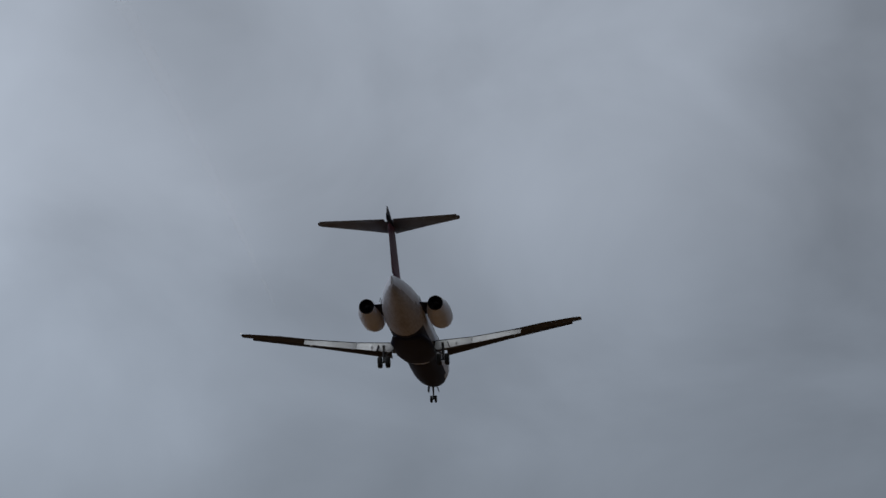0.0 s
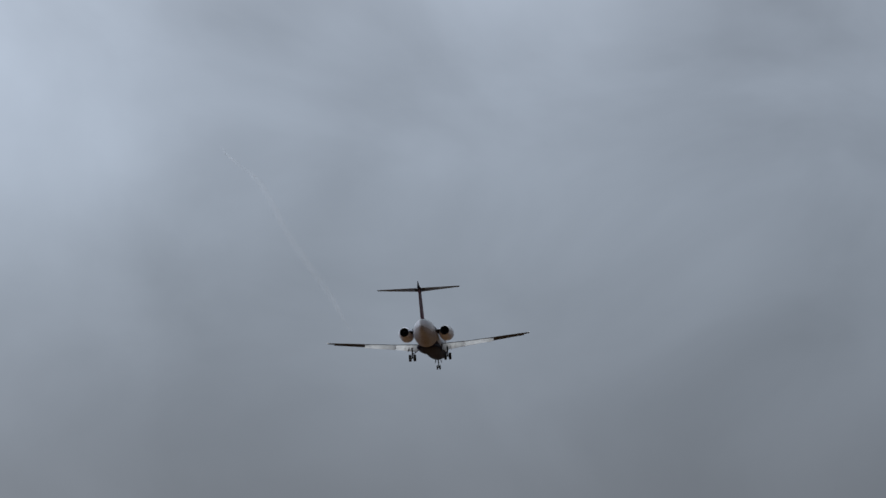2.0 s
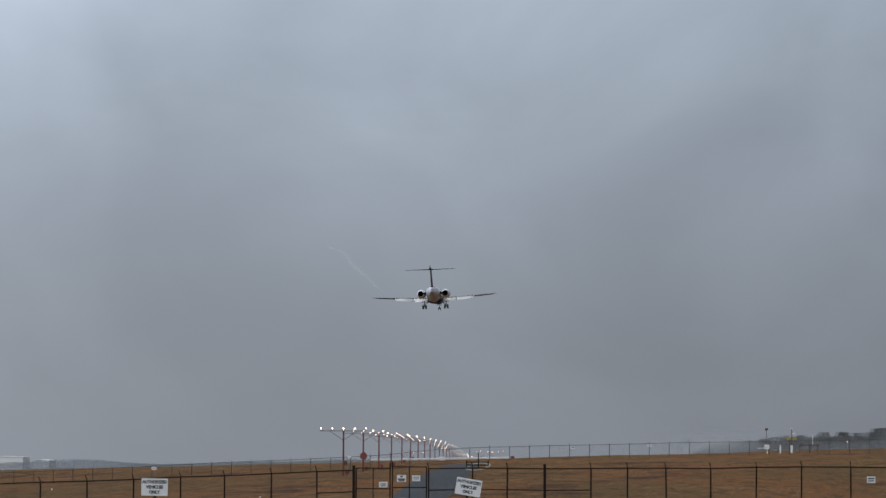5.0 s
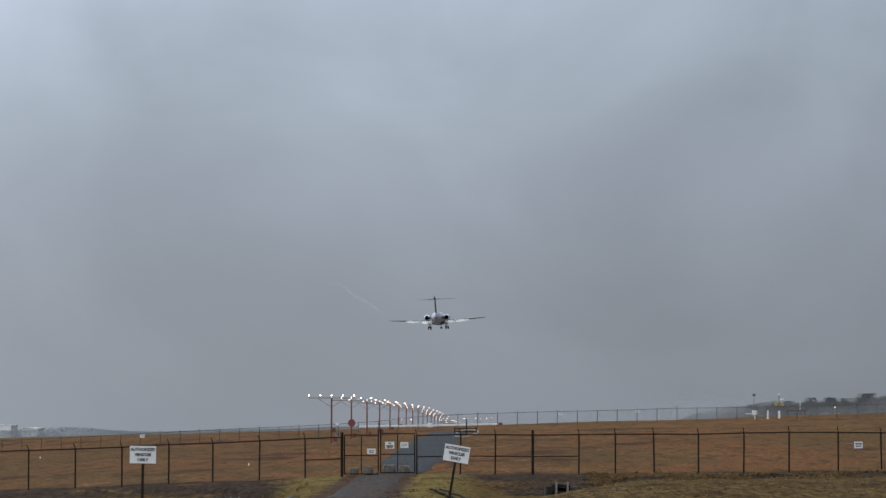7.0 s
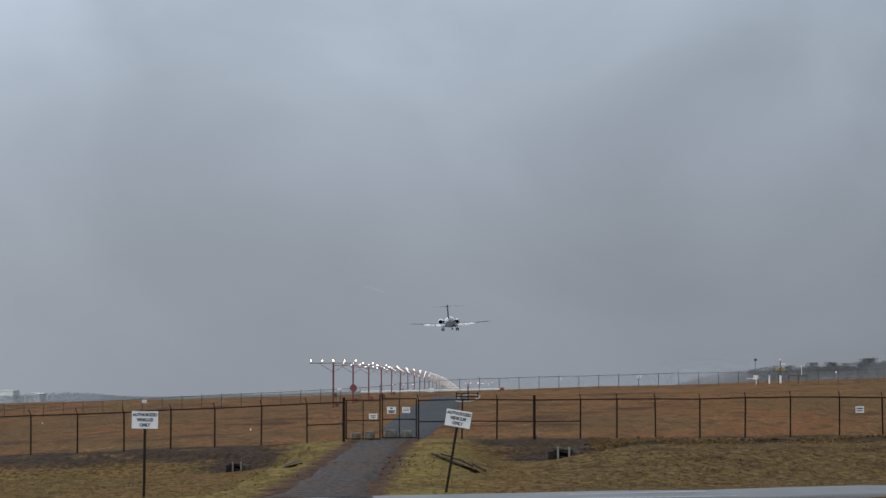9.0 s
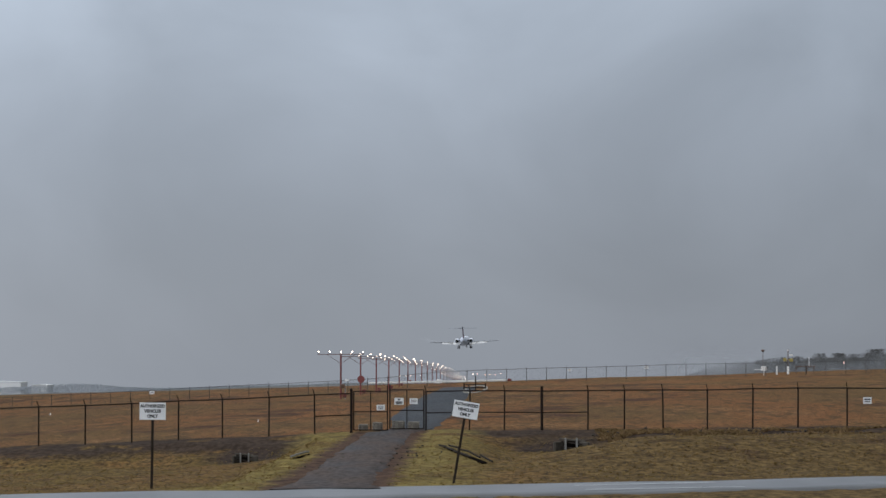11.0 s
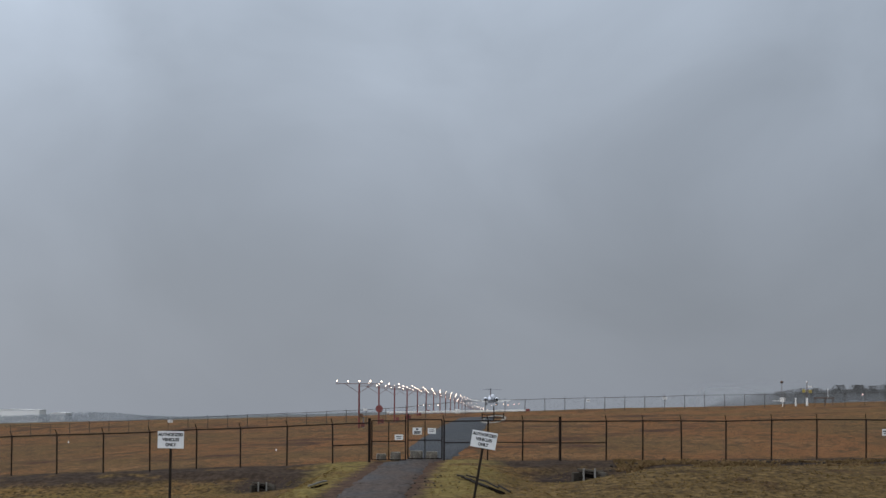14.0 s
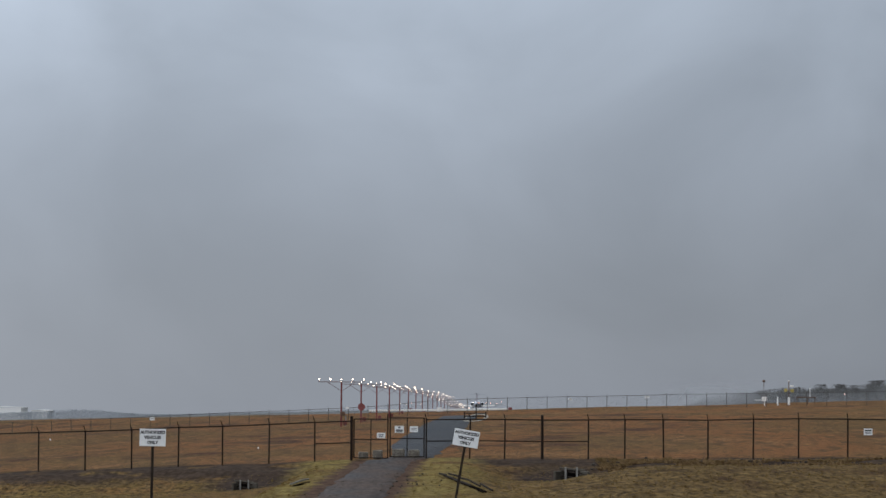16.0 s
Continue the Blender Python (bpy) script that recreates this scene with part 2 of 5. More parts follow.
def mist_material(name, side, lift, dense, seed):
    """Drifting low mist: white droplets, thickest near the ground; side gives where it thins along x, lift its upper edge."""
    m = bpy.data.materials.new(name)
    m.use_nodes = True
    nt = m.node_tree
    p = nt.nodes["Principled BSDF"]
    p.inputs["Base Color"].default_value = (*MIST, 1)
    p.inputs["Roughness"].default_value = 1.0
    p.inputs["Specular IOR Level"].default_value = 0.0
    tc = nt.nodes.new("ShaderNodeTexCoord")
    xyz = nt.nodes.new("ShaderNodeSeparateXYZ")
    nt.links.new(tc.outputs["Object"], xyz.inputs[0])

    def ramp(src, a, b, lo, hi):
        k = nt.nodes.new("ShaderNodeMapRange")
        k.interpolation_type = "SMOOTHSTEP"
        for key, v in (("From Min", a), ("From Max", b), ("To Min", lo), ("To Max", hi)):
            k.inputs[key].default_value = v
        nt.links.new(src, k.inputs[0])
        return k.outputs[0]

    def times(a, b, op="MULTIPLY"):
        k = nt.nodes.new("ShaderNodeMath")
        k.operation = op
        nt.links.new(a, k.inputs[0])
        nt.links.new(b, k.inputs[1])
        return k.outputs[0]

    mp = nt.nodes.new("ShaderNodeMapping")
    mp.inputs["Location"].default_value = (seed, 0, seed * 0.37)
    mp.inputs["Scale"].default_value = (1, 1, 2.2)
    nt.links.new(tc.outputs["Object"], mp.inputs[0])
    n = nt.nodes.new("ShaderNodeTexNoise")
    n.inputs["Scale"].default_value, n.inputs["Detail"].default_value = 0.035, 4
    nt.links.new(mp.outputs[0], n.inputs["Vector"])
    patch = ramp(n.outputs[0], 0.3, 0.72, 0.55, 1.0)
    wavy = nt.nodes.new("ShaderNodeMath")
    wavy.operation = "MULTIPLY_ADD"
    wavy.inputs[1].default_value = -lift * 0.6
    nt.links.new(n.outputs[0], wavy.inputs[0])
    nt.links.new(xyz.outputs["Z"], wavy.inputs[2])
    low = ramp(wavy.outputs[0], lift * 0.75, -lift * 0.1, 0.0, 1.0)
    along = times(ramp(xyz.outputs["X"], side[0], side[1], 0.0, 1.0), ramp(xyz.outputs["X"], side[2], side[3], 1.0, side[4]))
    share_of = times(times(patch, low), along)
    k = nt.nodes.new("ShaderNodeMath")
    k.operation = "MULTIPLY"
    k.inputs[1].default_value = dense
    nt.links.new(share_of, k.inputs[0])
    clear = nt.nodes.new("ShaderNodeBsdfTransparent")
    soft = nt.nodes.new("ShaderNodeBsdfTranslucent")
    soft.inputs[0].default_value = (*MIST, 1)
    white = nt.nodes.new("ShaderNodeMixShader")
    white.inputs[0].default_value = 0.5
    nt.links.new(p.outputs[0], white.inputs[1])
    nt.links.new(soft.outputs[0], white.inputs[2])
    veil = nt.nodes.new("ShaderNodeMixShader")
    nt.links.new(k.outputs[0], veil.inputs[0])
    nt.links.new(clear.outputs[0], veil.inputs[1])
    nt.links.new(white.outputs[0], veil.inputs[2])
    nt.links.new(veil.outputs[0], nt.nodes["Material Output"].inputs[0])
    return m


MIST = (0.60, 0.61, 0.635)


# ---- mesh helpers ----
def part(name, bm, material, parent, label="", smooth=False):
    me = bpy.data.meshes.new(name)
    bmesh.ops.recalc_face_normals(bm, faces=bm.faces)
    bm.to_mesh(me)
    bm.free()
    if smooth:
        me.polygons.foreach_set("use_smooth", [True] * len(me.polygons))
    for m in material if isinstance(material, (list, tuple)) else [material]:
        me.materials.append(m)
    ob = new(name, me)
    if parent:
        ob.parent = parent
    if label:
        ob["label"] = label
    return ob


def share(name, ob, parent, m):
    """Another object on the mesh of ob, under parent, at the local pose m."""
    o = new(name, ob.data)
    o.parent = parent
    o.matrix_basis = m
    if "label" in ob:
        o["label"] = ob["label"]
    return o


def holder(name, m, label, category, group="", kind=""):
    ob = new(name)
    ob.empty_display_size = 0.3
    ob.matrix_basis = m
    return tagged(ob, label, category, group, kind)


def box(bm, size, at=(0, 0, 0), turn=None, bevel=0.0):
    r = bmesh.ops.create_cube(bm, size=1.0)
    vs = r["verts"]
    bmesh.ops.scale(bm, vec=size, verts=vs)
    if bevel:
        es = list({e for v in vs for e in v.link_edges})
        r = bmesh.ops.bevel(bm, geom=es, offset=bevel, segments=1, affect="EDGES")
        vs = list({v for f in r["faces"] for v in f.verts} | {v for v in vs if v.is_valid})
    if turn:
        bmesh.ops.transform(bm, matrix=turn, verts=vs)
    bmesh.ops.translate(bm, vec=at, verts=vs)
    return vs


def rod(bm, a, b, r, r2=None, seg=8):
    """A tapered round bar from a to b."""
    a, b = Vector(a), Vector(b)
    d = b - a
    m = Matrix.Translation((a + b) / 2) @ d.to_track_quat("Z", "Y").to_matrix().to_4x4()
    return bmesh.ops.create_cone(bm, cap_ends=True, segments=seg, radius1=r, radius2=r if r2 is None else r2, depth=d.length, matrix=m)["verts"]


def loft(bm, rings, caps=True):
    """Skins a row of closed rings with the same number of points."""
    made = [[bm.verts.new(p) for p in ring] for ring in rings]
    n = len(made[0])
    for a, b in zip(made, made[1:]):
        for i in range(n):
            bm.faces.new((a[i], a[(i + 1) % n], b[(i + 1) % n], b[i]))
    if caps:
        bm.faces.new(made[0][::-1])
        bm.faces.new(made[-1])
    return made


def oval(y, rx, rz, z=0.0, x=0.0, n=28):
    return [(x + rx * math.sin(2 * math.pi * i / n), y, z + rz * math.cos(2 * math.pi * i / n)) for i in range(n)]


def foil(x, lead, chord, z, thick=0.11, droop=0.0, upright=False, n=9):
    """An airfoil ring: leading edge at y=lead, trailing edge chord behind; upright foils spread sideways."""
    top, low = [], []
    for i in range(n + 1):
        u = 0.5 - 0.5 * math.cos(math.pi * i / n)
        h = 5 * thick * chord * (0.2969 * math.sqrt(u) - 0.126 * u - 0.3516 * u * u + 0.2843 * u ** 3 - 0.1036 * u ** 4)
        y, dz = lead - u * chord * math.cos(droop), -u * chord * math.sin(droop)
        top.append((y, dz + h))
        low.append((y, dz - 0.7 * h if not upright else dz - h))
    ring = top + low[-2:0:-1]
    return [(p[1] + x, p[0], z) if upright else (x, p[0], z + p[1]) for p in ring]


def smoothstep(a, b, v):
    u = min(1.0, max(0.0, (v - a) / (b - a)))
    return u * u * (3 - 2 * u)


# ---- the lie of the land ----
DEPTHS = [-80, 0, 40, 66, 85, 129, 226, 303, 380, 480, 620, 850, 1300, 4600]
LEFT = [-1.8, -1.7, -2.8, -3.35, -3.45, -3.74, -3.35, -4.20, -2.85, -4.5, -6.5, -8.0, -10.0, -30]
MID = [-1.8, -1.7, -2.8, -3.30, -3.2, -2.85, -1.80, -1.75, -1.20, -2.3, -2.9, -2.6, -2.5, -22]
RIGHT = [-1.8, -1.7, -2.8, -3.30, -3.2, -2.66, -0.2, 0.35, 1.20, 0.2, -1.0, -1.5, -2.5, -22]
ROAD_A, ROAD_DIR = Vector((-1.8, 74.5)), Vector((0.903, 0.430))   # far edge of the public road


def road_side(x, y):
    """Metres beyond the road's far edge (negative: on the road and nearer)."""
    return -(x - ROAD_A.x) * ROAD_DIR.y + (y - ROAD_A.y) * ROAD_DIR.x


def drive_x(y):
    """Centre line of the gravel drive through the gate."""
    return -5.4 - 0.0139 * (y - 73) if y < 125 else -6.12 + 0.95 * smoothstep(125, 132, y)


def land(x, y):
    d = max(y, 1.0)
    px = max(-0.30, min(0.26, x / d)) if d > 40 else 0.0
    i = max(k for k in range(len(DEPTHS) - 1) if DEPTHS[k] <= max(y, -80))
    u = (y - DEPTHS[i]) / (DEPTHS[i + 1] - DEPTHS[i])
    l, m, r = (row[i] + (row[i + 1] - row[i]) * u for row in (LEFT, MID, RIGHT))
    z = m + (l - m) * (-0.0425 - px) / 0.161 if px < -0.0425 else m + (r - m) * ((px + 0.0425) / 0.20) ** (1 - 0.5 * max(0.0, 1 - abs(y - 303) / 60))
    if 60 < y < 135:
        s = road_side(x, y)
        # flat shelf beside the road
        z += (-3.3 - z) * (1 - smoothstep(0.5, 5.0, s))
        # grassy bank that hides the ditch on the right
        z += 0.86 * smoothstep(-1.6, 6.5, x) * smoothstep(2.0, 13.0, s) * (1 - smoothstep(14.0, 20.0, s)) * (0.95 + 0.05 * math.sin(x * 0.35))
        off = abs(x - drive_x(y))
        # swales behind the road shoulder, on both sides of the drive's embankment
        back = 1 - smoothstep(119, 127, y)
        if x < drive_x(y):
            z -= 0.72 * smoothstep(3.2, 4.6, off) * smoothstep(1.5, 7.0, s) * back
        else:
            z -= 0.50 * smoothstep(3.6, 6.5, off) * smoothstep(15.0, 20.0, s) * back
        # ditch before the fence, filled where the drive crosses it
        z -= 0.32 * math.exp(-((y - 118.5 - 0.05 * x) / 3.6) ** 2) * smoothstep(3.6, 7.5, off)
        z += 0.05 * noise.noise((x * 0.9, y * 0.9, 0)) + 0.06 * noise.noise((x * 0.25, y * 0.25, 3)) + 0.16 * smoothstep(119, 122, y) * (1 - smoothstep(126, 128, y)) * noise.noise((x * 0.5, y * 0.5, 8))
    elif 129 <= y < 420:
        f = smoothstep(129, 150, y)
        z += f * (0.14 * noise.noise((x * 0.05, y * 0.05, 5)) + 0.05 * noise.noise((x * 0.3, y * 0.2, 7)))
    return z


def land_top(x, y):
    """The ground sheet's own height: it dips under the road."""
    z = land(x, y)
    if 40 < y < 110:
        s = road_side(x, y)
        if -6.5 < s < -0.1:
            z -= 0.12
    return z


def ground():
    rows = [-80, -40, -15, 0, 15, 30, 40, 48] + [54 + 0.5 * i for i in range(164)]
    y = rows[-1]
    while y < 4500:
        y += max(1.0, (y - 100) * 0.028)
        rows.append(y)
    cols = [math.copysign(abs(u) ** 1.7, u) for u in np.linspace(-1, 1, 301)]
    verts, faces = [], []
    for y in rows:
        half = 60 + 1.1 * max(y, 0)
        for c in cols:
            x = c * half
            verts.append((x, y, land_top(x, y)))
    w = len(cols)
    for j in range(len(rows) - 1):
        for i in range(w - 1):
            a = j * w + i
            faces.append((a, a + 1, a + w + 1, a + w))
    me = bpy.data.meshes.new("ground")
    me.from_pydata(verts, [], faces)
    me.polygons.foreach_set("use_smooth", [True] * len(faces))
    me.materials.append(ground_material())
    return tagged(new("ground", me), "grassy airfield ground with verge, ditch and tawny winter field", "ground", kind="structure")


def ground_material():
    m = bpy.data.materials.new("winter_turf")
    m.use_nodes = True
    nt = m.node_tree
    b = nt.nodes["Principled BSDF"]
    b.inputs["Roughness"].default_value = 0.95
    b.inputs["Specular IOR Level"].default_value = 0.05
    geo = nt.nodes.new("ShaderNodeTexCoord")
    sx = nt.nodes.new("ShaderNodeSeparateXYZ")
    nt.links.new(geo.outputs["Object"], sx.inputs[0])

    def tex(scale, stretch=(1, 1, 1), detail=5):
        mp = nt.nodes.new("ShaderNodeMapping")
        mp.inputs["Scale"].default_value = stretch
        nt.links.new(geo.outputs["Object"], mp.inputs[0])
        n = nt.nodes.new("ShaderNodeTexNoise")
        n.inputs["Scale"].default_value, n.inputs["Detail"].default_value = scale, detail
        n.inputs["Roughness"].default_value = 0.6
        nt.links.new(mp.outputs[0], n.inputs["Vector"])
        return n.outputs[0]

    def span(src, a, b_, lo=0.0, hi=1.0):
        r = nt.nodes.new("ShaderNodeMapRange")
        r.interpolation_type = "SMOOTHSTEP"
        for k, v in (("From Min", a), ("From Max", b_), ("To Min", lo), ("To Max", hi)):
            r.inputs[k].default_value = v
        nt.links.new(src, r.inputs[0])
        return r.outputs[0]

    def blend(f, a, c):
        x = nt.nodes.new("ShaderNodeMix")
        x.data_type = "RGBA"
        nt.links.new(f, x.inputs["Factor"])
        for key, v in (("A", a), ("B", c)):
            if isinstance(v, tuple):
                x.inputs[key].default_value = (*v, 1)
            else:
                nt.links.new(v, x.inputs[key])
        return x.outputs["Result"]

    def mul(a, c):
        x = nt.nodes.new("ShaderNodeMath")
        x.operation = "MULTIPLY"
        nt.links.new(a, x.inputs[0])
        nt.links.new(c, x.inputs[1])
        return x.outputs[0]

    verge = blend(span(tex(0.16), 0.42, 0.60), (0.165, 0.093, 0.035), (0.134, 0.088, 0.030))
    # browner sward on the bank to the right of the drive
    verge = blend(span(sx.outputs["X"], -1.5, 4.0), verge, (0.124, 0.080, 0.033))
    verge = blend(span(tex(1.8), 0.50, 0.66), verge, (0.158, 0.106, 0.046))
    verge = blend(span(tex(0.5, (1, 0.8, 1)), 0.54, 0.66), verge, (0.074, 0.043, 0.022))
    verge = blend(span(tex(4.5, (1, 0.8, 1)), 0.52, 0.60), verge, (0.050, 0.032, 0.016))
    field = blend(span(tex(0.05, (1, 0.35, 1)), 0.40, 0.62), (0.190, 0.088, 0.036), (0.138, 0.083, 0.035))
    field = blend(span(tex(0.16, (0.55, 0.28, 1)), 0.55, 0.63), field, (0.075, 0.038, 0.023))
    field = blend(span(tex(0.35, (0.7, 0.28, 1)), 0.54, 0.66), field, (0.205, 0.110, 0.050))
    field = blend(span(tex(1.0, (0.8, 0.20, 1)), 0.48, 0.66), field, (0.095, 0.056, 0.027))
    # bare dark soil along the fence line and in the ditch
    wob = nt.nodes.new("ShaderNodeMath")
    wob.operation = "MULTIPLY_ADD"
    wob.inputs[1].default_value = 9.0
    nt.links.new(tex(0.25, (1, 1, 1)), wob.inputs[0])
    nt.links.new(sx.outputs["Y"], wob.inputs[2])
    soil = mul(mul(span(wob.outputs[0], 125.0, 128.5), span(wob.outputs[0], 136.0, 133.0)), span(tex(0.45), 0.30, 0.48))
    base = blend(span(wob.outputs[0], 131.5, 134.5), verge, field)
    base = blend(soil, base, (0.050, 0.034, 0.025))
    # torn dark earth round the two culverts
    for cx in (12.4, -3.0):
        shift = nt.nodes.new("ShaderNodeVectorMath")
        shift.operation = "ADD"
        shift.inputs[1].default_value = (cx, -121.0, 3.6)
        nt.links.new(geo.outputs["Object"], shift.inputs[0])
        ln = nt.nodes.new("ShaderNodeVectorMath")
        ln.operation = "LENGTH"
        nt.links.new(shift.outputs[0], ln.inputs[0])
        rough = nt.nodes.new("ShaderNodeMath")
        rough.operation = "MULTIPLY_ADD"
        rough.inputs[1].default_value = 5.0
        nt.links.new(tex(0.5), rough.inputs[0])
        nt.links.new(ln.outputs["Value"], rough.inputs[2])
        base = blend(span(rough.outputs[0], 6.0, 4.0), base, (0.044, 0.030, 0.023))
    # trampled brown shoulders beside the drive
    lane = nt.nodes.new("ShaderNodeMath")
    lane.operation = "MULTIPLY_ADD"
    lane.inputs[1].default_value, lane.inputs[2].default_value = 0.0139, 4.385
    nt.links.new(sx.outputs["Y"], lane.inputs[0])
    off = nt.nodes.new("ShaderNodeMath")
    off.operation = "ADD"
    nt.links.new(sx.outputs["X"], off.inputs[0])
    nt.links.new(lane.outputs[0], off.inputs[1])
    dist = nt.nodes.new("ShaderNodeMath")
    dist.operation = "ABSOLUTE"
    nt.links.new(off.outputs[0], dist.inputs[0])
    ragged = nt.nodes.new("ShaderNodeMath")
    ragged.operation = "MULTIPLY_ADD"
    ragged.inputs[1].default_value = -1.8
    nt.links.new(tex(0.8), ragged.inputs[0])
    nt.links.new(dist.outputs[0], ragged.inputs[2])
    near = mul(span(sx.outputs["Y"], 133.0, 128.0), span(sx.outputs["Y"], 64.0, 70.0))
    green = mul(mul(span(ragged.outputs[0], 4.6, 2.6), near), span(tex(0.3), 0.3, 0.55))
    base = blend(green, base, (0.185, 0.139, 0.047))
    base = blend(mul(span(ragged.outputs[0], 1.35, 0.65), near), base, (0.078, 0.046, 0.032))
    # beyond the crest: distance haze painted into the ground as pale grey
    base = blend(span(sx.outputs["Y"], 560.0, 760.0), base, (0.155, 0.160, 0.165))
    fine = span(tex(3.2, (1, 0.6, 1), 6), 0.3, 0.7, 0.55, 1.4)
    sc = nt.nodes.new("ShaderNodeVectorMath")
    sc.operation = "SCALE"
    nt.links.new(base, sc.inputs[0])
    nt.links.new(fine, sc.inputs["Scale"])
    nt.links.new(sc.outputs[0], b.inputs["Base Color"])
    bp = nt.nodes.new("ShaderNodeBump")
    bp.inputs["Strength"].default_value, bp.inputs["Distance"].default_value = 0.6, 0.15
    nt.links.new(tex(2.4, (1, 0.4, 1), 6), bp.inputs["Height"])
    nt.links.new(bp.outputs[0], b.inputs["Normal"])
    return m


def ribbon(name, lines, material, lift=0.0):
    """A strip through rows of points (already at their heights) as one sheet."""
    bm = bmesh.new()
    rows = [[bm.verts.new((p[0], p[1], p[2] + lift)) for p in row] for row in lines]
    for a, b in zip(rows, rows[1:]):
        for i in range(len(a) - 1):
            bm.faces.new((a[i], a[i + 1], b[i + 1], b[i]))
    return part(name, bm, material, None, smooth=True)


def public_road():
    side_way = Vector((-ROAD_DIR.y, ROAD_DIR.x))
    lines = []
    for k in range(-40, 41):
        row = []
        for w in (-6.3, -6.2, -4.7, -3.1, -1.6, -0.1, 0.0):
            p = ROAD_A + ROAD_DIR * (k * 3.0) + side_way * w
            edge = w in (-6.3, 0.0)
            row.append((p.x, p.y, land(p.x, p.y) + (-0.15 if edge else 0.03 - 0.004 * abs(w + 3.1))))
        lines.append(row)
    tagged(ribbon("road", lines, M_ROAD), "wet pale grey asphalt public road", "road", kind="structure")
    for w, a, b in ((-1.9, 3.3, 8.1), (-4.7, 2.2, 7.5)):
        bm = bmesh.new()
        pts = []
        for s, e in ((a, -0.07), (b, -0.07), (b, 0.07), (a, 0.07)):
            p = ROAD_A + ROAD_DIR * s + side_way * (w + e)
            pts.append(bm.verts.new((p.x, p.y, land(p.x, p.y) + 0.036)))
        f = bm.faces.new(pts)
        r = bmesh.ops.extrude_face_region(bm, geom=[f])
        bmesh.ops.translate(bm, vec=(0, 0, 0.004), verts=[v for v in r["geom"] if isinstance(v, bmesh.types.BMVert)])
        tagged(part("road_marking", bm, M_LINE, None), "worn white stripe painted on the wet road", "road marking", kind="structure")


def drive():
    lines = []
    y = 72.0
    while y < 285:
        wide = 0.45 * smoothstep(133, 160, y) + 0.5 * smoothstep(76, 72, y)
        half = 1.12 + 0.75 * smoothstep(132, 160, y) + 0.16 * noise.noise((y * 0.9, 1, 1)) + 0.16 * noise.noise((y * 0.25, 1, 1)) + wide
        half2 = 1.25 + 0.18 * noise.noise((y * 0.9, 9, 4)) + 0.2 * noise.noise((y * 0.25, 9, 4)) + wide
        c = drive_x(y)
        row = []
        for u in (-1.12, -0.95, -0.5, 0, 0.5, 0.95, 1.12):
            x = c + u * (half if u < 0 else half2)
            z = land(x, y) + (-0.12 if abs(u) > 1 else 0.045 + 0.03 * (1 - abs(u)))
            row.append((x, y, z))
        lines.append(row)
        y += 0.4 if y < 135 else 3.0
    lane = ribbon("driveway", lines, [M_DRIVE, M_TRACK])
    for f in lane.data.polygons:
        f.material_index = 1 if f.center.y > 130.5 else 0
    tagged(lane, "worn dark asphalt and gravel drive leading to the gate", "driveway", kind="structure")


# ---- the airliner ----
def shade_underside(bm):
    """Upper faces take the second, lighter colour; undersides keep the painted-in shade."""
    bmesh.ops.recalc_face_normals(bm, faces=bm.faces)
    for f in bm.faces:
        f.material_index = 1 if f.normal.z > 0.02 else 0


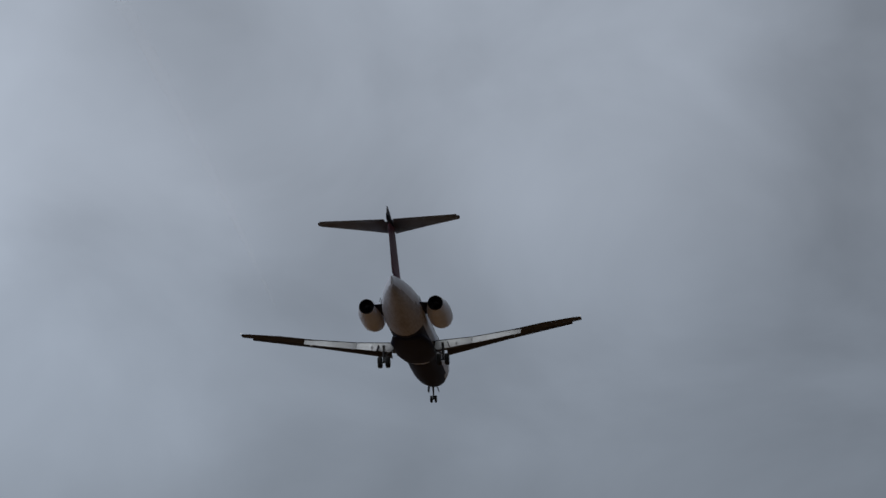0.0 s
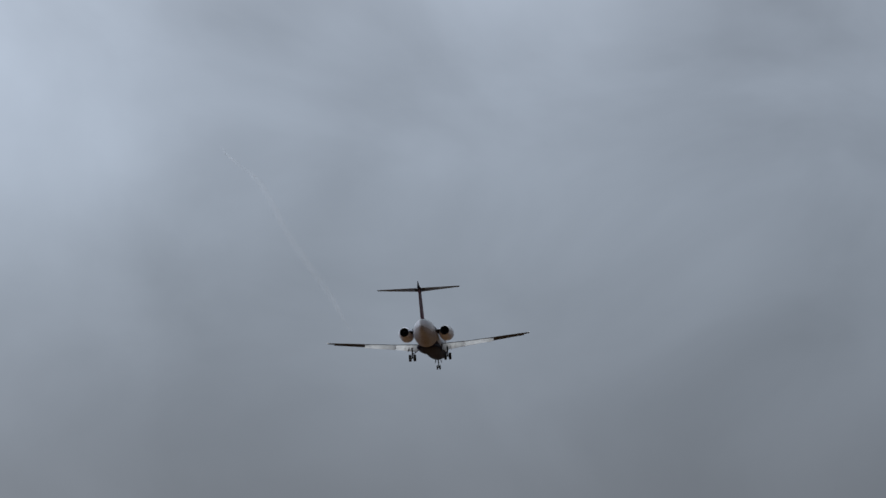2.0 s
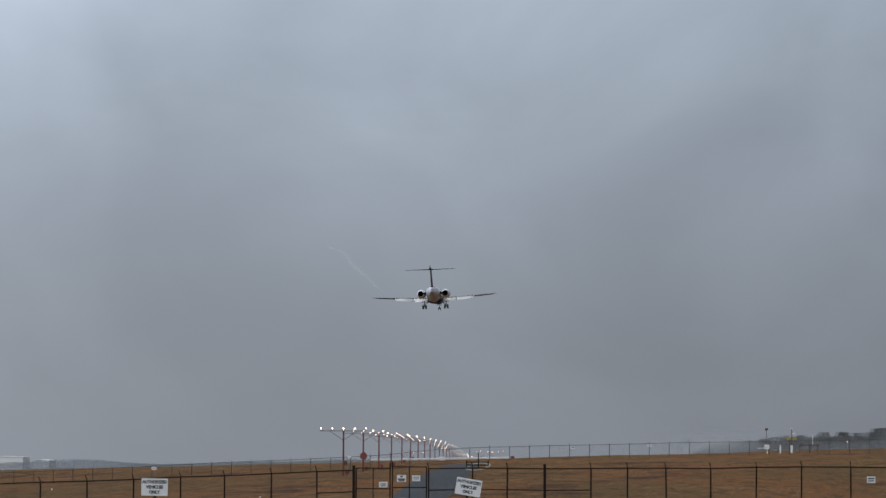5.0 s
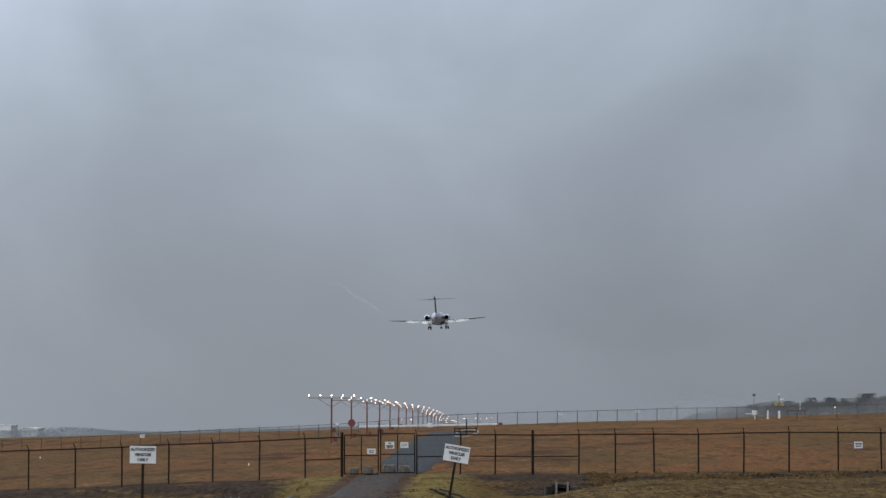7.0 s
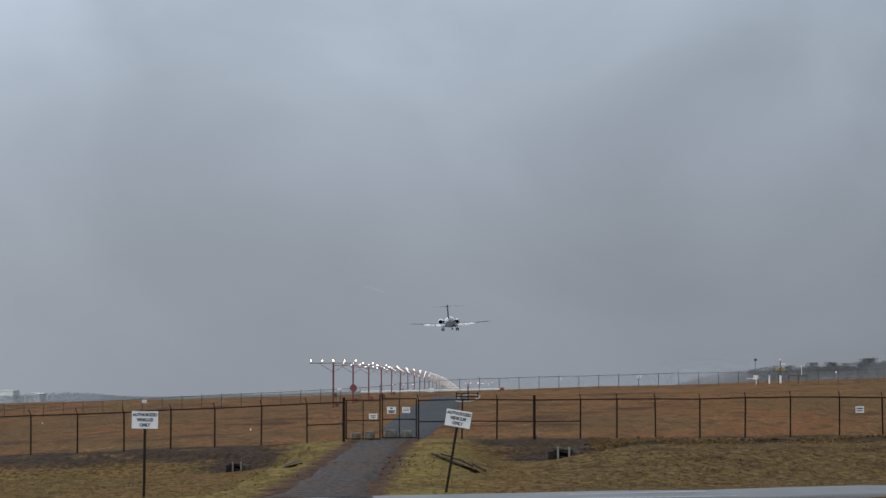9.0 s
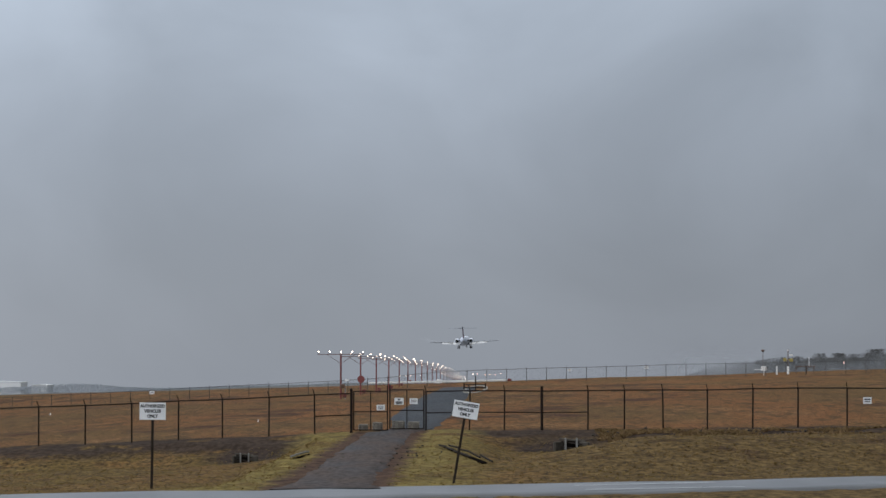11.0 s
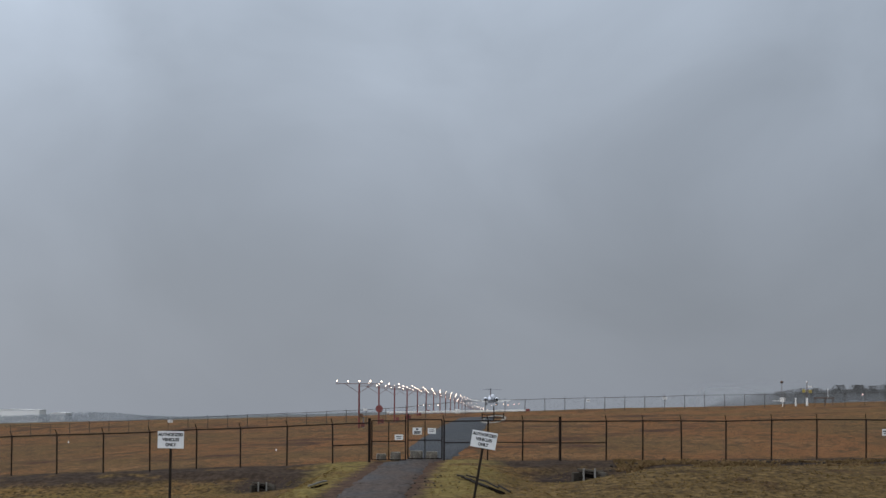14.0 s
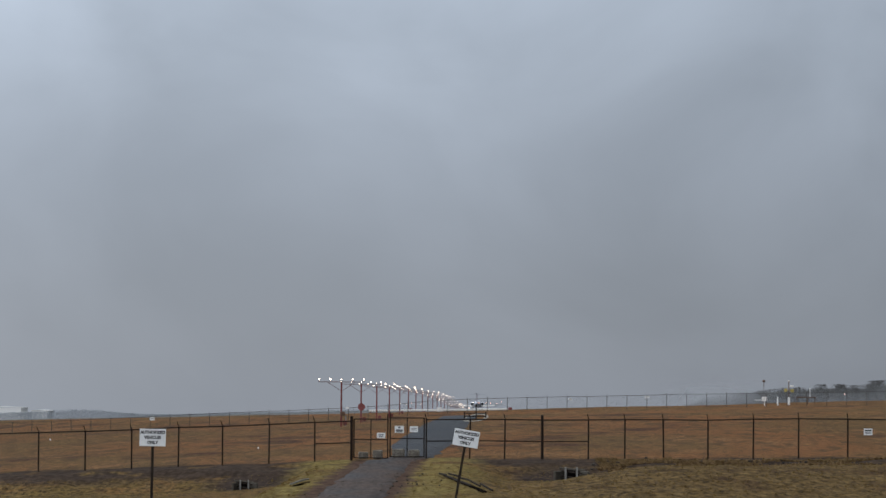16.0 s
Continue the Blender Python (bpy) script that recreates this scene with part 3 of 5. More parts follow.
def jet():
    """Twin-jet airliner with a T-tail: nose along +y, right wing along +x, main wheels at y = 0."""
    plane = holder("airliner", pose(0, 0, 0), "white twin-engine T-tail jet airliner with landing gear and flaps down", "airplane")
    # fuselage in white crown and dark belly
    stations = [(19.9, 0.05, 0.05, -0.45), (19.6, 0.38, 0.36, -0.42), (18.9, 0.82, 0.78, -0.34), (17.8, 1.24, 1.22, -0.2),
                (16.2, 1.56, 1.58, -0.06), (14.2, 1.67, 1.78, 0.0), (10, 1.67, 1.80, 0), (4, 1.67, 1.80, 0), (-2, 1.67, 1.80, 0),
                (-5.5, 1.67, 1.78, 0.02), (-8, 1.60, 1.64, 0.12), (-10, 1.36, 1.38, 0.30), (-12, 1.0, 1.08, 0.42),
                (-13.4, 0.62, 0.80, 0.54), (-14.3, 0.34, 0.58, 0.58), (-14.8, 0.10, 0.44, 0.60)]
    bm = bmesh.new()
    rings = loft(bm, [oval(y, rx, rz, z, 0, 36) for y, rx, rz, z in stations])
    # index 2: rear underside, its shade and grime both in the colour
    for f in bm.faces:
        c = f.calc_center_median()
        f.material_index = 1 if c.z < (-0.95 if c.y < 4 else -1.02) and -4.5 < c.y < 19 else (2 if c.z < -0.45 + 0.08 * max(0, -5 - c.y) and c.y < 4 else 0)
    body = part("fuselage", bm, [M_WHITE, M_NAVY, M_BELLY], plane, "white crown over dark navy belly", smooth=True)
    bm = bmesh.new()
    loft(bm, [oval(y, rx, rz, z, 0, 24) for y, rx, rz, z in ((6.6, 0.4, 0.15, -1.55), (5.0, 1.3, 0.4, -1.5), (3, 1.72, 0.5, -1.40), (-1.5, 1.72, 0.5, -1.40), (-3.8, 1.3, 0.42, -1.42), (-5.4, 0.4, 0.15, -1.55))])
    for f in bm.faces:
        f.material_index = 1 if f.calc_center_median().y > 5.2 else 0
    part("belly_fairing", bm, [M_NAVY, M_WHITE], plane, "dark navy wing box fairing", smooth=True)
    bm = bmesh.new()
    loft(bm, [oval(-14.75, 0.09, 0.42, 0.60, 0, 12), oval(-15.4, 0.05, 0.28, 0.64, 0, 12)])
    part("tail_cone", bm, M_WHITE, body, "pale blade-shaped tail cone", smooth=True)
    # cabin windows
    bm = bmesh.new()
    box(bm, (0.03, 0.24, 0.36), bevel=0.012)
    first = part("window", bm, M_GLASS, body)
    first.matrix_basis = pose(1.60, 14.0, 0.48, 0, -16)
    for i in range(1, 30):
        if not 12 <= i <= 13:
            share("window", first, body, pose(1.60, 14.0 - i * 0.80, 0.48, 0, -16))
    for i in range(30):
        share("window", first, body, pose(-1.60, 14.0 - i * 0.80, 0.48, 0, 16))
    bm = bmesh.new()
    for s in (-1, 1):
        box(bm, (0.7, 0.06, 0.4), (s * 0.42, 18.05, 0.72), Matrix.Rotation(radians(38), 4, "X") @ Matrix.Rotation(s * radians(-20), 4, "Z"), 0.02)
    part("windscreen", bm, M_GLASS, body)
    # wings
    root_z, rise = -0.70, math.tan(radians(2.5))

    def wing_at(x):
        lead = 5.9 - (x - 1.5) * 0.535
        chord = 5.6 - (x - 1.5) * 0.62 if x < 5.2 else 3.31 - (x - 5.2) * 0.205
        return lead, chord, root_z + (x - 1.5) * rise

    for s, side_name in ((-1, "left"), (1, "right")):
        bm = bmesh.new()
        secs = []
        for x in (0.9, 1.6, 3.0, 5.2, 8.0, 11.0, 13.6, 14.15, 14.3):
            lead, chord, z = wing_at(x)
            k = 1.0 if x < 14 else (0.9 if x < 14.2 else 0.6)
            cut = 0.74 if x < 9.2 else 1.0
            secs.append(foil(s * x, lead, chord * k * cut, z, 0.12 / cut if x < 9.2 else 0.11))
        loft(bm, secs)
        shade_underside(bm)
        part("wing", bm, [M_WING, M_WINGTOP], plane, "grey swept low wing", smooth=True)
        for x0, x1, deep in ((1.75, 4.9, 0.36), (4.93, 9.15, 0.38)):
            bm = bmesh.new()
            secs = []
            for x in (x0, (x0 + x1) / 2, x1):
                lead, chord, z = wing_at(x)
                secs.append(foil(s * x, lead - chord * 0.725, chord * deep, z - 0.05, 0.11, radians(35)))
            loft(bm, secs)
            part("flap", bm, M_FLAP, plane, "pale flap lowered for landing", smooth=True)
            bm = bmesh.new()
            secs = []
            for x in (x0 + 0.05, x1 - 0.05):
                lead, chord, z = wing_at(x)
                secs.append(foil(s * x, lead - chord * 0.63, chord * 0.11, z + 0.02 * chord, 0.16, radians(10)))
            loft(bm, secs)
            part("flap_vane", bm, M_STRUT, plane, smooth=True)
        bm = bmesh.new()
        secs = []
        for x in (2.4, 8.0, 13.5):
            lead, chord, z = wing_at(x)
            secs.append(foil(s * x, lead + chord * 0.10, chord * 0.19, z - 0.09 * chord, 0.22, radians(-24)))
        loft(bm, secs)
        part("slat", bm, M_WING, plane, "leading edge slat extended forward", smooth=True)
        for x in (3.6, 6.2, 8.6):
            lead, chord, z = wing_at(x)
            bm = bmesh.new()
            loft(bm, [oval(y, w, h, zz, s * x, 10) for y, w, h, zz in ((lead - chord * 0.45, 0.03, 0.03, z - 0.2), (lead - chord * 0.62, 0.11, 0.15, z - 0.3), (lead - chord * 0.85, 0.10, 0.14, z - 0.46), (lead - chord * 1.05, 0.02, 0.02, z - 0.7))])
            part("flap_hinge_fairing", bm, M_FLAP, plane, smooth=True)
        lead, chord, z = wing_at(14.25)
        bm = bmesh.new()
        bmesh.ops.create_icosphere(bm, subdivisions=1, radius=0.05, matrix=Matrix.Translation((s * 14.22, lead - chord * 0.98, z + 0.03)))
        part("tip_light", bm, M_NAV, plane, "glowing white wing tip light")
    # fin, rudder and T-tail
    bm = bmesh.new()
    loft(bm, [foil(0, lead, chord, z, 0.11, 0, True) for lead, chord, z in ((-8.6, 4.6, 1.0), (-9.4, 4.2, 1.75), (-12.2, 3.3, 4.9), (-12.7, 3.2, 5.35), (-12.95, 2.6, 5.62))])
    part("fin", bm, M_FIN, plane, "plum-red swept tail fin", smooth=True)
    bm = bmesh.new()
    loft(bm, [foil(0, lead, chord, z, 0.10, 0, True) for lead, chord, z in ((-13.05, 1.45, 1.55), (-15.35, 1.05, 4.85))])
    part("rudder", bm, M_FIN, plane, "plum-red rudder", smooth=True)
    bm = bmesh.new()
    loft(bm, [oval(y, w, h, 5.42, 0, 12) for y, w, h in ((-12.6, 0.05, 0.06), (-13.1, 0.2, 0.26), (-14.5, 0.24, 0.3), (-16.1, 0.16, 0.2), (-17.3, 0.03, 0.04))])
    part("tail_bullet", bm, M_NAVY, plane, "dark bullet fairing on the fin top", smooth=True)
    bm = bmesh.new()
    loft(bm, [foil(0, lead, chord, z, 0.15, 0, True) for lead, chord, z in ((-14.6, 2.4, 5.45), (-15.6, 1.4, 5.95), (-16.3, 0.6, 6.18))])
    part("fin_tip", bm, M_TAIL, plane, "grey pointed fin tip above the tailplane", smooth=True)
    for s in (-1, 1):
        bm = bmesh.new()
        loft(bm, [foil(s * x, lead, chord, z, 0.09) for x, lead, chord, z in ((0.1, -11.4, 3.7, 5.36), (2.8, -13.3, 2.4, 5.32), (5.45, -15.0, 1.15, 5.28), (5.6, -15.35, 0.8, 5.28))])
        part("tailplane", bm, M_TAIL, plane, "grey horizontal tailplane", smooth=True)
        bm = bmesh.new()
        loft(bm, [foil(s * x, lead, chord, z, 0.08, radians(4)) for x, lead, chord, z in ((0.35, -15.0, 1.25, 5.35), (5.4, -16.12, 0.55, 5.28))])
        part("elevator", bm, M_TAIL, plane, "grey elevator", smooth=True)
        # engines
        nac = bmesh.new()
        loft(nac, [oval(y, r, r, z, s * 2.80, 28) for y, r, z in ((-2.95, 0.74, 0.16), (-2.85, 0.86, 0.16), (-3.6, 0.98, 0.14), (-5.0, 1.0, 0.13), (-6.6, 0.93, 0.13), (-7.8, 0.76, 0.14), (-8.6, 0.62, 0.14))], caps=False)
        nac_ob = part("engine_nacelle", nac, M_WHITE, plane, "white rear-mounted engine nacelle", smooth=True)
        bm = bmesh.new()
        loft(bm, [oval(y, r, r, z, s * 2.80, 24) for y, r, z in ((-8.6, 0.62, 0.14), (-8.62, 0.56, 0.14), (-7.4, 0.58, 0.14))], caps=False)
        vs = [bm.verts.new(p) for p in oval(-7.4, 0.58, 0.58, 0.14, s * 2.80, 24)]
        bm.faces.new(vs)
        part("exhaust", bm, M_BLACK, nac_ob, "sooty black exhaust opening", smooth=False)
        bm = bmesh.new()
        loft(bm, [oval(-8.7, 0.02, 0.02, 0.14, s * 2.80, 14), oval(-8.1, 0.2, 0.2, 0.14, s * 2.80, 14), oval(-7.45, 0.28, 0.28, 0.14, s * 2.80, 14)])
        part("exhaust_plug", bm, M_BLACK, nac_ob, smooth=True)
        bm = bmesh.new()
        loft(bm, [oval(y, r, r, 0.16, s * 2.80, 24) for y, r in ((-2.95, 0.74), (-3.3, 0.7), (-3.8, 0.68))], caps=False)
        vs = [bm.verts.new(p) for p in oval(-3.8, 0.68, 0.68, 0.16, s * 2.80, 24)]
        bm.faces.new(vs)
        part("inlet", bm, M_BLACK, nac_ob)
        bm = bmesh.new()
        loft(bm, [foil(s * x, lead, chord, 0.24, 0.16) for x, lead, chord in ((1.0, -4.9, 4.1), (2.3, -4.7, 3.9))])
        part("pylon", bm, M_NAVY, plane, "dark engine pylon", smooth=True)
        # main gear
        bm = bmesh.new()
        rod(bm, (s * 2.5, 0.25, -1.2), (s * 2.5, 0.1, -2.7), 0.11, 0.09, 10)
        rod(bm, (s * 1.5, 0.2, -1.5), (s * 2.45, 0.15, -2.2), 0.06)
        rod(bm, (s * 2.5, 1.2, -1.4), (s * 2.5, 0.2, -2.3), 0.05)
        rod(bm, (s * 2.05, 0.1, -2.68), (s * 2.95, 0.1, -2.68), 0.07)
        gear = part("main_gear", bm, M_STRUT, plane, "main landing gear leg, extended")
        for dx in (-0.33, 0.33):
            wheel(gear, (s * 2.5 + dx, 0.1, -2.68), 0.50, 0.36)
        bm = bmesh.new()
        box(bm, (0.05, 0.9, 0.55), (s * 3.0, 0.3, -1.45), Matrix.Rotation(s * radians(-18), 4, "Y"), 0.015)
        part("gear_door", bm, M_WING, gear)
    # nose gear
    bm = bmesh.new()
    rod(bm, (0, 16.95, -1.3), (0, 16.8, -2.72), 0.09, 0.07, 10)
    rod(bm, (0, 15.9, -1.5), (0, 16.8, -2.25), 0.05)
    rod(bm, (-0.3, 16.8, -2.72), (0.3, 16.8, -2.72), 0.05)
    gear = part("nose_gear", bm, M_STRUT, plane, "nose landing gear leg, extended")
    for dx in (-0.2, 0.2):
        wheel(gear, (dx, 16.8, -2.72), 0.33, 0.2)
    for s in (-1, 1):
        bm = bmesh.new()
        box(bm, (0.04, 1.3, 0.5), (s * 0.42, 16.9, -1.75), Matrix.Rotation(s * radians(-12), 4, "Y"), 0.012)
        part("gear_door", bm, M_NAVY, gear)
    return plane


def wheel(gear, at, r, w):
    bm = bmesh.new()
    prof = ((-w / 2, r * 0.62), (-w / 2, r * 0.86), (-w * 0.34, r * 0.98), (0, r), (w * 0.34, r * 0.98), (w / 2, r * 0.86), (w / 2, r * 0.62))
    n = 20
    loft(bm, [[(at[0] + dx, at[1] + q * math.cos(2 * math.pi * i / n), at[2] + q * math.sin(2 * math.pi * i / n)) for i in range(n)] for dx, q in prof])
    part("tyre", bm, M_RUBBER, gear, smooth=True)
    bm = bmesh.new()
    rod(bm, (at[0] - w * 0.52, at[1], at[2]), (at[0] + w * 0.52, at[1], at[2]), r * 0.5, None, 14)
    part("rim", bm, M_METAL, gear)


# ---- fences ----
FENCE_Y = 129.0
POST_X = [-29.5, -27.0, -24.6, -22.15, -19.7, -17.25, -14.94, -12.5, -10.1]
POST_X2 = [-2.0, -0.18, 1.78, 4.18, 6.08, 8.1, 10.4, 12.75, 15.1, 17.65, 19.9, 22.3, 24.7, 27.1, 29.5]


def near_fence():
    tall = 2.08
    for xs, mids in ((POST_X + [-8.18], (-10.1, -8.18)), ([-4.27] + POST_X2, (-4.27, 4.18))):
        f = holder("chain_link_fence", pose(xs[0], FENCE_Y, land(xs[0], FENCE_Y)), "black chain-link perimeter fence with barbed wire arms", "fence")
        inv = Matrix.Translation((-xs[0], -FENCE_Y, -land(xs[0], FENCE_Y)))
        bm = bmesh.new()
        rod(bm, (0, 0, -0.1), (0, 0, tall), 0.042, None, 8)
        rod(bm, (0, 0, tall), (-0.07, -0.22, tall + 0.27), 0.022, None, 6)
        first = None
        for x in xs:
            m = inv @ Matrix.Translation((x, FENCE_Y, land(x, FENCE_Y)))
            if first is None:
                first = part("post", bm, M_POSTS, f)
                first.matrix_basis = m
            elif x in (-8.18, -4.27, 1.78):
                b2 = bmesh.new()
                rod(b2, (0, 0, -0.1), (0, 0, tall + 0.22), 0.075, None, 10)
                o = part("post", b2, M_POSTS, f, "thick terminal post")
                o.matrix_basis = m
            else:
                share("post", first, f, m @ pose(0, 0, 0, random.uniform(-1, 1), random.uniform(-0.8, 0.8), 0))
        for a, b in zip(xs, xs[1:]):
            za, zb = land(a, FENCE_Y), land(b, FENCE_Y)
            bm = bmesh.new()
            rod(bm, (a, FENCE_Y, za + tall - 0.03), (b, FENCE_Y, zb + tall - 0.03), 0.034, None, 6)
            bmesh.ops.transform(bm, matrix=inv, verts=bm.verts)
            part("rail", bm, M_POSTS, f)
            if mids[0] <= a < mids[1]:
                bm = bmesh.new()
                rod(bm, (a, FENCE_Y, za + 0.93), (b, FENCE_Y, zb + 0.93), 0.030, None, 6)
                bmesh.ops.transform(bm, matrix=inv, verts=bm.verts)
                part("mid_rail", bm, M_POSTS, f)
            bm = bmesh.new()
            for k, (dy, dz) in enumerate(((-0.07, 0.09), (-0.14, 0.18), (-0.21, 0.26))):
                rod(bm, (a - 0.02 * k, FENCE_Y + dy, za + tall + dz), (b - 0.02 * k, FENCE_Y + dy, zb + tall + dz), 0.004, None, 3)
            bmesh.ops.transform(bm, matrix=inv, verts=bm.verts)
            part("barbed_wire", bm, M_LINK, f)
            fabric(f, inv, a, b, za, zb, tall - 0.04, FENCE_Y, 0.075)


def fabric(parent, inv, a, b, za, zb, tall, y, pitch):
    """Diamond mesh between two posts: thin crossing wires."""
    verts, faces = [], []
    w = b - a
    n = int((w + tall) / pitch)
    r = 0.0022
    for k in range(n):
        for sgn in (1, -1):
            s = k * pitch - tall if sgn > 0 else k * pitch
            # clip the sloping wire to the panel
            u0, u1 = (max(0, -s), min(tall, w - s)) if sgn > 0 else (max(0, s - w), min(tall, s))
            if u1 - u0 < 0.05:
                continue
            ends = []
            for u in (u0, u1):
                x = s + u if sgn > 0 else s - u
                ends.append(Vector((a + x, y - 0.03, za + (zb - za) * x / w + 0.03 + u)))
            base = len(verts)
            for p in ends:
                verts += [p + Vector((-r, -r, 0)), p + Vector((r, -r, 0)), p + Vector((0, r, 0))]
            faces += [(base, base + 1, base + 4, base + 3), (base + 1, base + 2, base + 5, base + 4), (base + 2, base, base + 3, base + 5)]
    me = bpy.data.meshes.new("chain_link")
    me.from_pydata([inv @ v for v in verts], [], faces)
    me.materials.append(M_LINK)
    o = new("chain_link", me)
    o.parent = parent


def board(name, w, h, parent, m, lines=(), label="", bars=()):
    """A thin sheet sign with lettering or bars on its face towards -y."""
    bm = bmesh.new()
    box(bm, (w, 0.006, h), bevel=0.002)
    o = part(name, bm, M_SIGN, parent, label)
    o.matrix_basis = m
    for text, size, z, stretch in lines:
        cu = bpy.data.curves.new("lettering", "FONT")
        cu.body, cu.size, cu.align_x, cu.align_y, cu.extrude = text, size, "CENTER", "CENTER", 0.0012
        cu.offset = 0.007
        tmp = new("lettering_curve", cu)
        me = bpy.data.meshes.new_from_object(tmp.evaluated_get(bpy.context.evaluated_depsgraph_get()))
        bpy.data.objects.remove(tmp)
        me.materials.clear()
        me.materials.append(M_INK)
        t = new("lettering", me)
        t.parent = o
        t.matrix_basis = Matrix.Translation((0, -0.0045, z)) @ Matrix.Rotation(radians(90), 4, "X") @ Matrix.Diagonal((stretch, 1, 1, 1))
    for bw, bh, bx, bz in bars:
        bm = bmesh.new()
        box(bm, (bw, 0.003, bh), (bx, -0.0045, bz))
        part("lettering", bm, M_INK, o)
    return o


WORDS = (("AUTHORIZED", 0.125, 0.150, 0.93), ("VEHICLES", 0.125, 0.0, 0.93), ("ONLY", 0.125, -0.150, 0.93))


def post_signs():
    for x, y, lean, group_turn, seen in ((-10.55, 73.0, -0.6, 0, "upright"), (-1.66, 75.6, -9.6, -3, "leaning")):
        z = land(x, y) + (0.06 if lean > -5 else 0.0)
        s = holder("road_sign", pose(x, y, z, 0, -lean, group_turn), "white notice board on an %s dark post beside the road" % seen, "sign", "notices beside the drive")
        bm = bmesh.new()
        box(bm, (0.075, 0.06, 2.45), (0, 0, 1.0), None, 0.008)
        part("post", bm, M_WOODPOST, s)
        b = board("sign_board", 0.78, 0.51, s, pose(0, -0.04, 2.28), WORDS, "white sheet with black capitals")
        bm = bmesh.new()
        for w in (0.12, -0.12):
            rod(bm, (0, -0.013, w), (0, -0.004, w), 0.012, None, 8)
        part("bolt", bm, M_GALV, b)


def gate():
    y = FENCE_Y - 0.05
    for x0, x1, seen in ((-8.05, -6.28, "left"), (-6.16, -4.38, "right")):
        z = land((x0 + x1) / 2, y) + 0.12
        w, h = x1 - x0, 2.02
        g = holder("gate_leaf", pose(x0, y, z), "closed black steel chain-link vehicle gate leaf", "gate", "gate leaves")
        for u in (0.0, 0.5, 1.0):
            bm = bmesh.new()
            rod(bm, (w * u, 0, -0.02), (w * u, 0, h + (0.28 if (u == 1.0) == (seen == "left") and u != 0.5 else 0.0)), 0.036 if u != 0.5 else 0.026, None, 8)
            part("upright", bm, M_POSTS, g)
        for zz in (0.0, 0.95, h):
            bm = bmesh.new()
            rod(bm, (0, 0, zz), (w, 0, zz), 0.028, None, 8)
            part("rail", bm, M_POSTS, g)
        fabric(g, Matrix.Translation((-x0, -y, -z)), x0, x1, z, z, h, y, 0.075)
        if seen == "left":
            board("notice", 0.44, 0.28, g, pose(w * 0.80, -0.05, 1.17), (), "small dull notice plate", ((0.30, 0.05, 0, 0.03), (0.24, 0.04, 0, -0.06)))
        else:
            board("notice", 0.48, 0.36, g, pose(w * 0.27, -0.05, 1.42), (), "white notice plate", ((0.36, 0.07, 0, -0.04), (0.3, 0.05, 0, -0.12), (0.12, 0.08, 0, 0.1)))
            board("notice", 0.42, 0.30, g, pose(w * 0.70, -0.05, 1.43), (), "white notice plate", ((0.30, 0.03, 0, 0.05), (0.28, 0.03, 0, -0.03)))
    # concrete blocks behind the gate
    for x, w, h in ((-6.85, 0.5, 0.46), (-7.6, 0.5, 0.36), (-5.75, 0.62, 0.46), (-4.95, 0.6, 0.44)):
        bm = bmesh.new()
        box(bm, (w, 0.5, h), (0, 0, h / 2), None, 0.04)
        o = part("concrete_block", bm, M_BLOCK, None)
        o.matrix_basis = pose(x, FENCE_Y + 0.8, land(x, FENCE_Y + 0.8) + 0.03, 0, 0, random.uniform(-8, 8))
        tagged(o, "pale weathered concrete block standing behind the gate", "concrete block", "blocks behind the gate")


def far_fence():
    y0 = 303.0
    xs = [-66 + 2.44 * i for i in range(50)]
    f = holder("field_fence", pose(xs[0], y0, land(xs[0], y0)), "distant grey chain-link fence across the field", "fence")
    inv = Matrix.Translation((-xs[0], -y0, -land(xs[0], y0)))
    bm = bmesh.new()
    rod(bm, (0, 0, -0.1), (0, 0, 1.66), 0.04, None, 6)
    rod(bm, (0, 0, 1.66), (-0.05, -0.2, 1.85), 0.02, None, 5)
    first = part("post", bm, M_FARPOST, f)
    first.matrix_basis = Matrix.Identity(4)
    for x in xs[1:]:
        share("post", first, f, inv @ pose(x, y0, land(x, y0), 0, random.uniform(-1, 1), 0))
    for a, b in zip(xs, xs[1:]):
        bm = bmesh.new()
        rod(bm, (a, y0, land(a, y0) + 1.62), (b, y0, land(b, y0) + 1.62), 0.028, None, 5)
        bmesh.ops.transform(bm, matrix=inv, verts=bm.verts)
        part("rail", bm, M_FARPOST, f)
        fabric(f, inv, a, b, land(a, y0), land(b, y0), 1.6, y0, 0.15)
    for x, z, w in ((-43.8, 1.35, 0.6), (7.6, 1.3, 0.45), (17.0, 1.4, 0.5)):
        o = board("notice", w, w * 0.6, f, inv @ pose(x, y0 - 0.06, land(x, y0) + z), (), "small white notice plate", ((w * 0.7, 0.06, 0, 0.02),))


# ---- approach lights ----
def light_top(d):
    ks = [(226, 2.02), (360, 2.2), (470, 2.1), (600, 1.35), (700, -0.1), (800, -1.1), (1000, -1.8)]
    for (a, za), (b, zb) in zip(ks, ks[1:]):
        if d <= b:
            return za + (zb - za) * (d - a) / (b - a)
    return -1.8


AXIS_X = -15.3


